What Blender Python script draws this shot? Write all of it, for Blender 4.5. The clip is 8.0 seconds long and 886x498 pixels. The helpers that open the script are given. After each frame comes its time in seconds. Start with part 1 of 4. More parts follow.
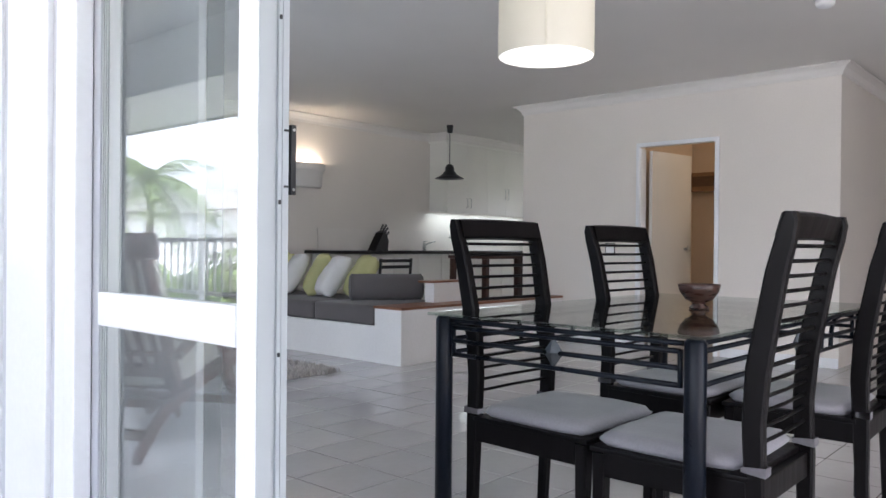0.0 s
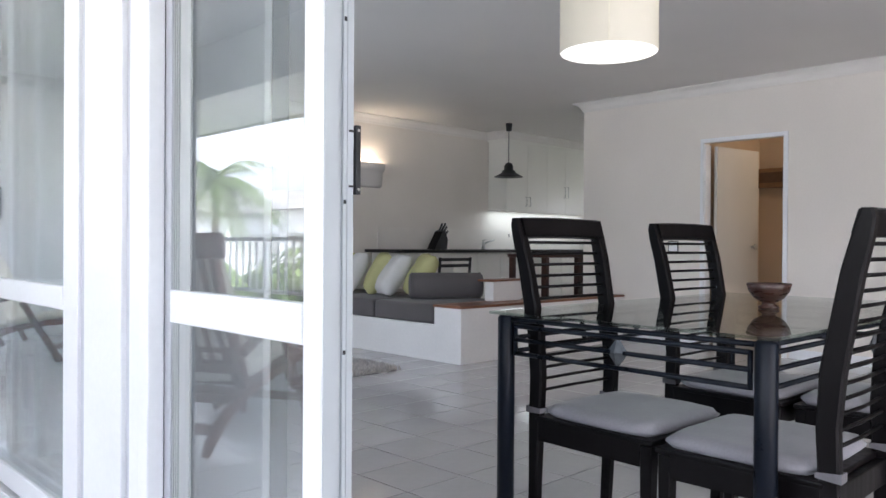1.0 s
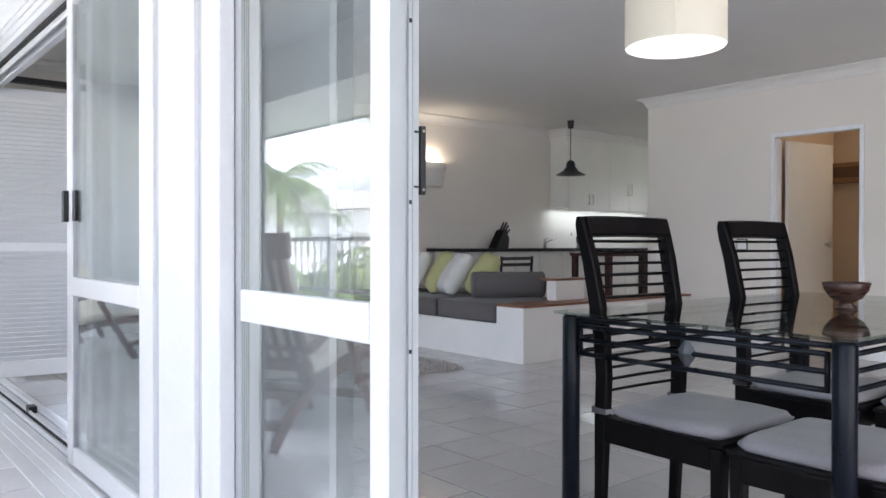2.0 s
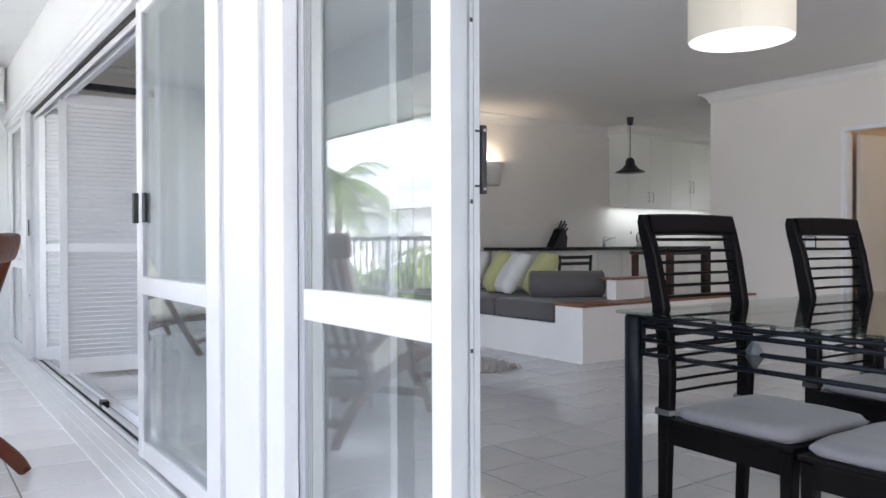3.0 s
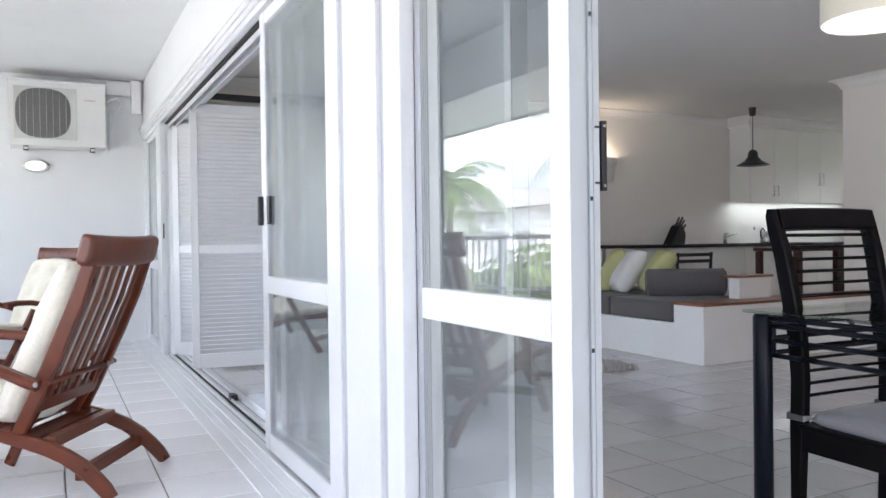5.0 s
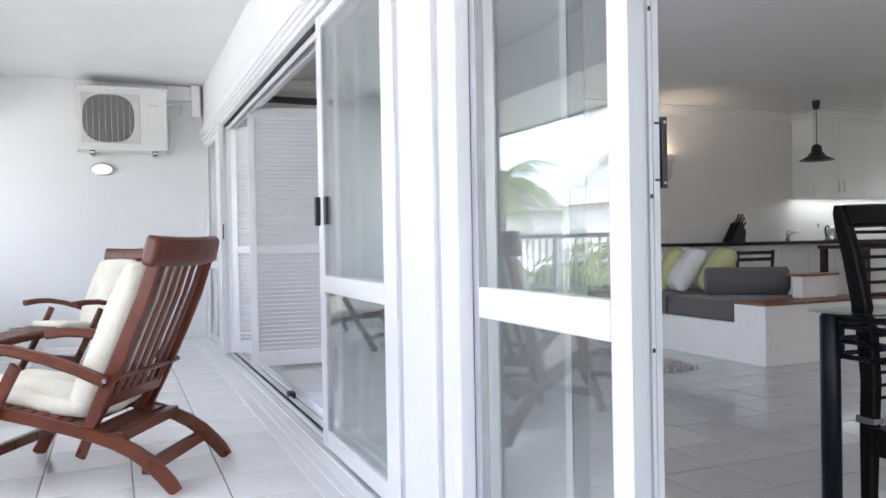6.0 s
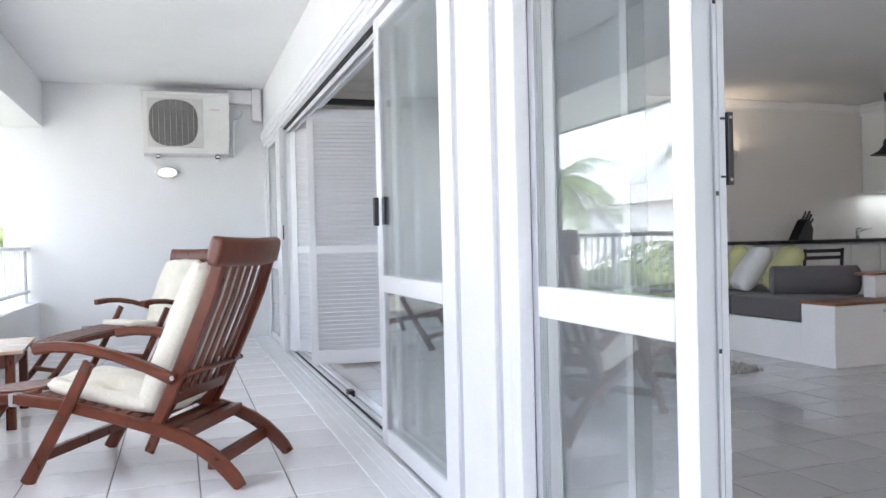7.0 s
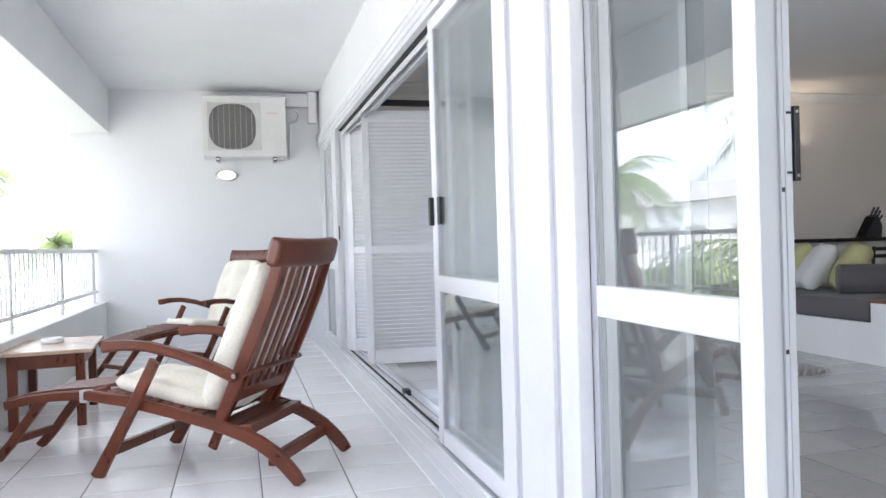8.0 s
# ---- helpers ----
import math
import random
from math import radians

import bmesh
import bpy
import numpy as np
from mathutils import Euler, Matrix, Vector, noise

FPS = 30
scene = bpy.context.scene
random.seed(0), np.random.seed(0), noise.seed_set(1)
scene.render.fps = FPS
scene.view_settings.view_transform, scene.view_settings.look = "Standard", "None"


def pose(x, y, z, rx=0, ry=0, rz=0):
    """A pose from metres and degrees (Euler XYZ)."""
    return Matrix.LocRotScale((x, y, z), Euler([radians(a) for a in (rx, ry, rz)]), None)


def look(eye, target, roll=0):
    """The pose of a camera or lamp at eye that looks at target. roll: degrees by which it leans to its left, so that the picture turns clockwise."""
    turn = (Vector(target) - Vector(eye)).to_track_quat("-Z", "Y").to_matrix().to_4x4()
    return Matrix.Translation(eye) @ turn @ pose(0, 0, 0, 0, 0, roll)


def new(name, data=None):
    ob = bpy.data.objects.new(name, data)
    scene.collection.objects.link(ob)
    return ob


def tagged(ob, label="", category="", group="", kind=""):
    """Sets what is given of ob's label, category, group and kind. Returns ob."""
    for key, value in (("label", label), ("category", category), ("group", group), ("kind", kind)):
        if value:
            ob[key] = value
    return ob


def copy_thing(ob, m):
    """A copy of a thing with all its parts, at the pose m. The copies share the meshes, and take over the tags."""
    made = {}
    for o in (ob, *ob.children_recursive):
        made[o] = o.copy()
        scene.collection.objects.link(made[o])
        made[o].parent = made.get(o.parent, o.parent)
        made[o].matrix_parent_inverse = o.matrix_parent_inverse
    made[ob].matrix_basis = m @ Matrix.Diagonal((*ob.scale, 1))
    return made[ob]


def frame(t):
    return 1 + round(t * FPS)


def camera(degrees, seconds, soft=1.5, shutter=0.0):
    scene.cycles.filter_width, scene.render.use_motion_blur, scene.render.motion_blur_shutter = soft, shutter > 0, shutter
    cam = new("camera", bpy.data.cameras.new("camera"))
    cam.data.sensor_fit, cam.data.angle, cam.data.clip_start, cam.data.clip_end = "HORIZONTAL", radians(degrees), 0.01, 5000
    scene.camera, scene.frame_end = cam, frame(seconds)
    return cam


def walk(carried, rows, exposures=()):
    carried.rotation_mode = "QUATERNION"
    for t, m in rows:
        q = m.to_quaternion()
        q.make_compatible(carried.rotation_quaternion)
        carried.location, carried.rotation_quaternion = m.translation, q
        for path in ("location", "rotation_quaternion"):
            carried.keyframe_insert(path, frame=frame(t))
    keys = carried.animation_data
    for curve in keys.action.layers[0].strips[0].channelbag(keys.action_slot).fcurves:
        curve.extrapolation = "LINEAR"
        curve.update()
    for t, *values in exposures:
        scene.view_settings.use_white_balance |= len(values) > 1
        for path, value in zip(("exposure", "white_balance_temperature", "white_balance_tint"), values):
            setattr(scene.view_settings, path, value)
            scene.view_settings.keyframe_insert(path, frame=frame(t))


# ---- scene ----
cam = camera(60.2, 8.0)
PATH = [
    (0, (-0.000, 0.000, 1.010, 89.77, -0.52, -48.58)),
    (0.5, (-0.003, 0.003, 1.010, 89.69, -0.51, -46.39)),
    (1, (-0.008, 0.008, 1.010, 89.64, -0.38, -44.22)),
    (1.5, (-0.012, 0.011, 1.011, 89.59, -0.23, -41.91)),
    (3, (-0.024, 0.020, 1.012, 89.48, 0.16, -35.44)),
    (3.5, (-0.028, 0.022, 1.012, 89.47, 0.31, -33.32)),
    (4, (-0.032, 0.025, 1.012, 89.46, 0.50, -31.21)),
    (4.5, (-0.036, 0.027, 1.012, 89.46, 0.62, -29.17)),
    (6, (-0.049, 0.032, 1.012, 89.46, 1.04, -23.22)),
    (6.5, (-0.054, 0.034, 1.012, 89.48, 1.19, -21.18)),
    (7, (-0.058, 0.035, 1.012, 89.51, 1.33, -19.04)),
    (7.5, (-0.063, 0.036, 1.012, 89.55, 1.46, -17.02)),
    (8, (-0.067, 0.036, 1.012, 89.59, 1.67, -15.03)),
]
walk(cam, [(t, pose(*p)) for t, p in PATH], [(0.0, 1.98, 6030, 14), (8.0, 1.96, 6030, 14)])

# ---- light ----
world = bpy.data.worlds.new("sky")
scene.world = world
world.use_nodes = True
wn = world.node_tree
sky = wn.nodes.new("ShaderNodeTexSky")
sky.sky_type = "NISHITA"
sky.sun_disc = False
sky.sun_elevation = radians(64)
sky.sun_rotation = radians(120)
sky.dust_density = 3.0
wn.nodes["Background"].inputs["Strength"].default_value = 0.15
haze = wn.nodes.new("ShaderNodeHueSaturation")
haze.inputs["Saturation"].default_value = 0.22
haze.inputs["Value"].default_value = 1.95
wn.links.new(sky.outputs[0], haze.inputs["Color"])
wn.links.new(haze.outputs[0], wn.nodes["Background"].inputs["Color"])


def lamp(name, kind, energy, colour, m, **more):
    data = bpy.data.lights.new(name, kind)
    data.energy, data.color = energy, colour
    for key, value in more.items():
        if key == "size":
            data.size = value
        elif key == "size_y":
            data.shape = "RECTANGLE"
            data.size_y = value
        elif key == "angle":
            data.angle = value
        elif key == "radius":
            data.shadow_soft_size = value
    ob = new(name, data)
    ob.matrix_world = m
    return ob


SUN_FROM = Vector((0.42, -0.25, 1.0))
lamp("sun", "SUN", 4.2, (1.0, 0.96, 0.9), look(SUN_FROM * 20, (0, 0, 0)), angle=radians(0.6))
lamp("opening_daylight", "AREA", 17.5, (1.0, 0.93, 0.92), look((1.0, -1.9, 1.05), (4.0, -1.6, 1.1)), size=2.4, size_y=1.9)
lamp("far_opening_daylight", "AREA", 5.0, (0.70, 0.83, 1.0), look((1.09, 4.5, 1.0), (3.5, 4.2, 0.8)), size=1.5, size_y=1.85)
# Added fill, out of view, that brightens the kitchen cabinets.
lamp("kitchen_fill", "AREA", 0.8, (0.95, 0.97, 1.0), look((10.47, 5.95, 1.6), (9.0, 6.15, 1.6)), size=0.6, size_y=0.6)
# Added fill from the unseen dining end; no window is known there.
lamp("dining_fill", "AREA", 3.4, (0.95, 0.95, 1.0), look((2.4, -3.26, 1.3), (2.4, 0, 1.1)), size=1.6, size_y=1.95)


# ---- materials ----
def mat(name, colour, rough=0.5, metal=0.0, grain=0.0, grain_scale=40.0, stain=0.0, stain_scale=3.0, bump=0.0, bump_scale=80.0,
        stretch=(1, 1, 1), random=0.0, sheen=0.0, coat=0.0, emit=None, spec=0.5):
    m = bpy.data.materials.new(name)
    m.use_nodes = True
    nt = m.node_tree
    b = nt.nodes["Principled BSDF"]
    b.inputs["Roughness"].default_value = rough
    b.inputs["Metallic"].default_value = metal
    b.inputs["Sheen Weight"].default_value = sheen
    b.inputs["Coat Weight"].default_value = coat
    b.inputs["Specular IOR Level"].default_value = spec
    co = nt.nodes.new("ShaderNodeTexCoord")
    mp = nt.nodes.new("ShaderNodeMapping")
    mp.inputs["Scale"].default_value = stretch
    nt.links.new(co.outputs["Object"], mp.inputs["Vector"])

    def noise_at(scale, detail=4):
        n = nt.nodes.new("ShaderNodeTexNoise")
        n.inputs["Scale"].default_value = scale
        n.inputs["Detail"].default_value = detail
        nt.links.new(mp.outputs[0], n.inputs["Vector"])
        return n.outputs["Fac"]

    value = None

    def times(a, b_out):
        if a is None:
            return b_out
        mm = nt.nodes.new("ShaderNodeMath")
        mm.operation = "MULTIPLY"
        nt.links.new(a, mm.inputs[0])
        nt.links.new(b_out, mm.inputs[1])
        return mm.outputs[0]

    for amount, scale in ((grain, grain_scale), (stain, stain_scale)):
        if amount:
            r = nt.nodes.new("ShaderNodeMapRange")
            r.inputs["From Min"].default_value, r.inputs["From Max"].default_value = 0.3, 0.7
            r.inputs["To Min"].default_value, r.inputs["To Max"].default_value = 1 - amount, 1 + amount
            nt.links.new(noise_at(scale), r.inputs["Value"])
            value = times(value, r.outputs[0])
    if random:
        info = nt.nodes.new("ShaderNodeObjectInfo")
        r = nt.nodes.new("ShaderNodeMapRange")
        r.inputs["To Min"].default_value, r.inputs["To Max"].default_value = 1 - random, 1 + random
        nt.links.new(info.outputs["Random"], r.inputs["Value"])
        value = times(value, r.outputs[0])
    if value is None:
        b.inputs["Base Color"].default_value = (*colour, 1)
    else:
        mix = nt.nodes.new("ShaderNodeVectorMath")
        mix.operation = "SCALE"
        mix.inputs[0].default_value = colour
        nt.links.new(value, mix.inputs["Scale"])
        nt.links.new(mix.outputs[0], b.inputs["Base Color"])
        r2 = nt.nodes.new("ShaderNodeMath")
        r2.operation = "MULTIPLY"
        r2.inputs[1].default_value = rough
        r2.use_clamp = True
        nt.links.new(value, r2.inputs[0])
        nt.links.new(r2.outputs[0], b.inputs["Roughness"])
    if bump:
        bp = nt.nodes.new("ShaderNodeBump")
        bp.inputs["Strength"].default_value = bump
        bp.inputs["Distance"].default_value = 0.004
        nt.links.new(noise_at(bump_scale, 6), bp.inputs["Height"])
        nt.links.new(bp.outputs[0], b.inputs["Normal"])
    if emit:
        b.inputs["Emission Color"].default_value = (*emit[0], 1)
        b.inputs["Emission Strength"].default_value = emit[1]
    return m


def glass_mat(name, base=0.05, tint=(0.92, 0.96, 0.965), dust=0.0):
    m = bpy.data.materials.new(name)
    m.use_nodes = True
    nt = m.node_tree
    nt.nodes.clear()
    out = nt.nodes.new("ShaderNodeOutputMaterial")
    mix = nt.nodes.new("ShaderNodeMixShader")
    lw = nt.nodes.new("ShaderNodeLayerWeight")
    lw.inputs["Blend"].default_value = 0.5
    pw = nt.nodes.new("ShaderNodeMath")
    pw.operation = "POWER"
    pw.inputs[1].default_value = 4.0
    fr = nt.nodes.new("ShaderNodeMapRange")
    fr.inputs["To Min"].default_value = base
    nt.links.new(lw.outputs["Facing"], pw.inputs[0])
    nt.links.new(pw.outputs[0], fr.inputs["Value"])
    tr = nt.nodes.new("ShaderNodeBsdfTransparent")
    tr.inputs["Color"].default_value = (*tint, 1)
    gl = nt.nodes.new("ShaderNodeBsdfGlossy")
    gl.inputs["Roughness"].default_value = 0.0
    nt.links.new(fr.outputs[0], mix.inputs["Fac"])
    nt.links.new(tr.outputs[0], mix.inputs[1])
    nt.links.new(gl.outputs[0], mix.inputs[2])
    film = nt.nodes.new("ShaderNodeBsdfDiffuse")
    film.inputs["Color"].default_value = (0.80, 0.84, 0.86, 1)
    patch = nt.nodes.new("ShaderNodeTexNoise")
    patch.inputs["Scale"].default_value = 2.5
    amount = nt.nodes.new("ShaderNodeMapRange")
    amount.inputs["To Min"].default_value, amount.inputs["To Max"].default_value = dust * 0.6, dust * 1.4
    co = nt.nodes.new("ShaderNodeTexCoord")
    nt.links.new(co.outputs["Object"], patch.inputs["Vector"])
    nt.links.new(patch.outputs["Fac"], amount.inputs["Value"])
    both = nt.nodes.new("ShaderNodeMixShader")
    nt.links.new(amount.outputs[0], both.inputs["Fac"])
    nt.links.new(mix.outputs[0], both.inputs[1])
    nt.links.new(film.outputs[0], both.inputs[2])
    nt.links.new(both.outputs[0], out.inputs["Surface"])
    return m


M_WALL = mat("white_painted_render", (0.82, 0.83, 0.84), 0.75, grain=0.02, grain_scale=60, stain=0.03, stain_scale=1.2, bump=0.12, bump_scale=120)
M_INWALL = mat("warm_white_wall_paint", (0.80, 0.755, 0.70), 0.7, grain=0.015, grain_scale=60, stain=0.03, stain_scale=1.0, bump=0.08, bump_scale=140)
M_BENCH = mat("white_bench_render", (0.79, 0.775, 0.76), 0.75, grain=0.02, grain_scale=60, stain=0.04, stain_scale=1.5, bump=0.12, bump_scale=90)
M_CEIL = mat("ceiling_paint", (0.78, 0.755, 0.72), 0.85, stain=0.03, stain_scale=0.8, bump=0.05)
M_FRAME = mat("white_powder_coat", (0.83, 0.84, 0.86), 0.32, stain=0.03, stain_scale=2.5, grain=0.015, grain_scale=50)
# White frame coat with the shade of the post recesses put into it.
M_GROOVE_SHADE = mat("groove_shade_coat", (0.54, 0.55, 0.59), 0.36, stain=0.03, stain_scale=3)
M_GUTTER = mat("grey_gutter_metal", (0.40, 0.40, 0.40), 0.5, stain=0.1, stain_scale=5)
# Far stile of the white door, its shade mixed into the coat colour.
M_STILE = mat("stile_shade_coat", (0.47, 0.485, 0.52), 0.36, stain=0.04, stain_scale=3)
# Blue-grey that stands for the shade on the door's leading edge.
M_EDGE = mat("edge_shade_coat", (0.50, 0.535, 0.56), 0.45, 0.0, stain=0.04, stain_scale=3)
M_INTER = mat("grey_anodised_strip", (0.42, 0.44, 0.44), 0.45, 0.2, grain=0.06, grain_scale=30, stretch=(1, 1, 0.1), stain=0.05)
M_TRACK = mat("track_aluminium", (0.5, 0.5, 0.53), 0.4, 0.6, stain=0.15, stain_scale=9)
M_BLACK = mat("black_plastic", (0.018, 0.019, 0.021), 0.38, grain=0.1, grain_scale=90)
M_GLASS = glass_mat("clear_glass", 0.155, dust=0.025)
M_TABGLASS = glass_mat("table_glass", 0.06, (0.82, 0.9, 0.87))
M_TILE = mat("white_glazed_tile", (0.88, 0.87, 0.89), 0.15, stain=0.04, stain_scale=2.0, grain=0.02, grain_scale=25, random=0.025, bump=0.02, bump_scale=9)
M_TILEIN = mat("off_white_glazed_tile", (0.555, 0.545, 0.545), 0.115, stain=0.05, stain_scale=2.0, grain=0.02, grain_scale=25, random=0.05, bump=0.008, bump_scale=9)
M_GROUT = mat("grey_grout", (0.23, 0.22, 0.215), 0.9, grain=0.15, grain_scale=50)
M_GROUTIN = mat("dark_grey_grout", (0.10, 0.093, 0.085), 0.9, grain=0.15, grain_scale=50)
M_TEAK = mat("oiled_hardwood", (0.125, 0.028, 0.0105), 0.34, grain=0.15, grain_scale=11, stretch=(5, 1.5, 1.5), stain=0.18, stain_scale=4, bump=0.12, bump_scale=30, random=0.10)
# Grained table top; its paleness is sky glare put into the colour.
M_TEAKTOP = mat("glare_pale_hardwood", (0.52, 0.38, 0.28), 0.18, grain=0.25, grain_scale=6, stretch=(1, 9, 9), stain=0.15, stain_scale=4, bump=0.1, bump_scale=30)
M_CREAM = mat("cream_canvas", (0.84, 0.80, 0.68), 0.85, grain=0.05, grain_scale=70, stain=0.05, stain_scale=5, bump=0.35, bump_scale=25, sheen=0.2)
M_WENGE = mat("dark_stained_wood", (0.0045, 0.0037, 0.0041), 0.36, spec=0.12, grain=0.06, grain_scale=8, stretch=(7, 7, 1), stain=0.15, stain_scale=5, bump=0.04, bump_scale=40)
M_METAL = mat("black_painted_steel", (0.004, 0.006, 0.011), 0.30, 0.0, spec=0.18, grain=0.05, grain_scale=60, stain=0.12, stain_scale=5)
M_GREYSEAT = mat("grey_cotton", (0.255, 0.247, 0.268), 0.9, grain=0.06, grain_scale=120, stain=0.06, stain_scale=6, bump=0.3, bump_scale=60, sheen=0.2)
M_CHAR = mat("charcoal_upholstery", (0.11, 0.10, 0.10), 0.9, grain=0.1, grain_scale=120, stain=0.08, stain_scale=4, bump=0.3, bump_scale=50, sheen=0.15)
M_LIME = mat("lime_linen", (0.48, 0.47, 0.23), 0.9, grain=0.06, grain_scale=120, stain=0.07, stain_scale=7, bump=0.4, bump_scale=30)
M_LINEN = mat("white_linen", (0.70, 0.69, 0.68), 0.9, grain=0.05, grain_scale=120, stain=0.05, stain_scale=7, bump=0.4, bump_scale=30)
M_CAP = mat("red_timber_capping", (0.21, 0.085, 0.045), 0.4, grain=0.25, grain_scale=7, stretch=(1, 9, 9), stain=0.12, stain_scale=4)
M_STONE = mat("black_stone_worktop", (0.015, 0.015, 0.016), 0.2, grain=0.3, grain_scale=90)
M_CAB = mat("cream_laminate", (0.86, 0.85, 0.80), 0.4, stain=0.02, stain_scale=2)
M_SPLASH = mat("pale_splashback_tile", (0.79, 0.75, 0.70), 0.45, stain=0.04, stain_scale=3)
M_STEEL = mat("brushed_steel", (0.55, 0.55, 0.54), 0.28, 1.0, grain=0.08, grain_scale=60)
M_RUG = mat("grey_shag_wool", (0.52, 0.49, 0.46), 0.95, grain=0.3, grain_scale=60, stain=0.2, stain_scale=8)
M_BOWL = mat("brown_turned_wood", (0.05, 0.021, 0.015), 0.3, grain=0.3, grain_scale=14, stretch=(1, 1, 5))
M_ACBODY = mat("ivory_enamel", (0.72, 0.72, 0.70), 0.4, stain=0.04, stain_scale=4)
M_DARK = mat("dark_recess", (0.03, 0.03, 0.032), 0.7, grain=0.2, grain_scale=30)
M_FIN = mat("grey_coil_fins", (0.19, 0.185, 0.18), 0.5, 0.5, grain=0.3, grain_scale=70, stretch=(1, 1, 8))
M_RAIL = mat("white_rail_enamel", (0.87, 0.87, 0.88), 0.35, stain=0.04, stain_scale=4)
M_DOOR = mat("cream_door_paint", (0.62, 0.60, 0.55), 0.5, stain=0.03, stain_scale=2)
# Wall paint taken down to brown to hold the passage's shade.
M_PASSAGE_SHADE = mat("passage_shade_paint", (0.50, 0.43, 0.375), 0.7, stain=0.04, stain_scale=1.2, bump=0.06)
M_HALL = mat("hall_paint", (0.62, 0.50, 0.38), 0.7, stain=0.04, stain_scale=1.5)
M_BRONZE = mat("dark_wood_panel", (0.10, 0.06, 0.035), 0.5, grain=0.2, grain_scale=20)
M_ROOFTILE = mat("grey_roof", (0.30, 0.29, 0.28), 0.7, grain=0.15, grain_scale=8)
M_GROUND = mat("lawn", (0.10, 0.12, 0.05), 0.95, grain=0.4, grain_scale=3, stain=0.3, stain_scale=0.4)
M_LEAF = mat("palm_leaf", (0.15, 0.21, 0.06), 0.45, grain=0.3, grain_scale=5, random=0.25)
M_TRUNK = mat("palm_trunk", (0.20, 0.17, 0.13), 0.9, grain=0.3, grain_scale=20, stretch=(1, 1, 6))


def shade_mat():
    m = bpy.data.materials.new("lamp_shade_fabric")
    m.use_nodes = True
    nt = m.node_tree
    nt.nodes.clear()
    out = nt.nodes.new("ShaderNodeOutputMaterial")
    mix = nt.nodes.new("ShaderNodeMixShader")
    mix.inputs["Fac"].default_value = 0.2
    d = nt.nodes.new("ShaderNodeBsdfDiffuse")
    tl = nt.nodes.new("ShaderNodeBsdfTranslucent")
    nz = nt.nodes.new("ShaderNodeTexNoise")
    nz.inputs["Scale"].default_value = 140
    ramp = nt.nodes.new("ShaderNodeMapRange")
    ramp.inputs["To Min"].default_value, ramp.inputs["To Max"].default_value = 0.92, 1.04
    sc = nt.nodes.new("ShaderNodeVectorMath")
    sc.operation = "SCALE"
    sc.inputs[0].default_value = (0.80, 0.76, 0.66)
    nt.links.new(nz.outputs["Fac"], ramp.inputs["Value"])
    nt.links.new(ramp.outputs[0], sc.inputs["Scale"])
    nt.links.new(sc.outputs[0], d.inputs["Color"])
    nt.links.new(sc.outputs[0], tl.inputs["Color"])
    nt.links.new(d.outputs[0], mix.inputs[1])
    nt.links.new(tl.outputs[0], mix.inputs[2])
    nt.links.new(mix.outputs[0], out.inputs["Surface"])
    return m


M_SHADE = shade_mat()
M_DIFFUSER = mat("lit_diffuser", (0.8, 0.8, 0.78), 0.6, emit=((1.0, 0.97, 0.92), 0.33))


# ---- mesh helpers ----
def box(bm, x0, x1, y0, y1, z0, z1, bevel=0.0, m=None):
    r = bmesh.ops.create_cube(bm, size=1.0)
    vs = r["verts"]
    bmesh.ops.scale(bm, vec=(abs(x1 - x0), abs(y1 - y0), abs(z1 - z0)), verts=vs)
    bmesh.ops.translate(bm, vec=((x0 + x1) / 2, (y0 + y1) / 2, (z0 + z1) / 2), verts=vs)
    if bevel:
        es = list({e for v in vs for e in v.link_edges})
        r2 = bmesh.ops.bevel(bm, geom=es, offset=bevel, segments=2, affect="EDGES", profile=0.6)
        vs = list({v for f in r2["faces"] for v in f.verts} | {v for v in vs if v.is_valid})
    if m is not None:
        bmesh.ops.transform(bm, matrix=m, verts=[v for v in vs if v.is_valid])
    return bm


def bm_box(*a, **k):
    return box(bmesh.new(), *a, **k)


def tube(bm, pts, r, seg=10, caps=True):
    """A round bar along points; r may be one radius or one for each point."""
    pts = [Vector(p) for p in pts]
    rs = r if isinstance(r, (list, tuple)) else [r] * len(pts)
    rings = []
    for i, p in enumerate(pts):
        t = (pts[min(i + 1, len(pts) - 1)] - pts[max(i - 1, 0)]).normalized()
        up = Vector((0, 0, 1)) if abs(t.z) < 0.9 else Vector((0, 1, 0))
        a = t.cross(up).normalized()
        b = a.cross(t)
        rings.append([bm.verts.new(p + (a * math.cos(2 * math.pi * k / seg) + b * math.sin(2 * math.pi * k / seg)) * rs[i]) for k in range(seg)])
    for r0, r1 in zip(rings, rings[1:]):
        for k in range(seg):
            f = bm.faces.new((r0[k], r0[(k + 1) % seg], r1[(k + 1) % seg], r1[k]))
            f.smooth = True
    if caps:
        bm.faces.new(rings[0][::-1])
        bm.faces.new(rings[-1])
    return bm


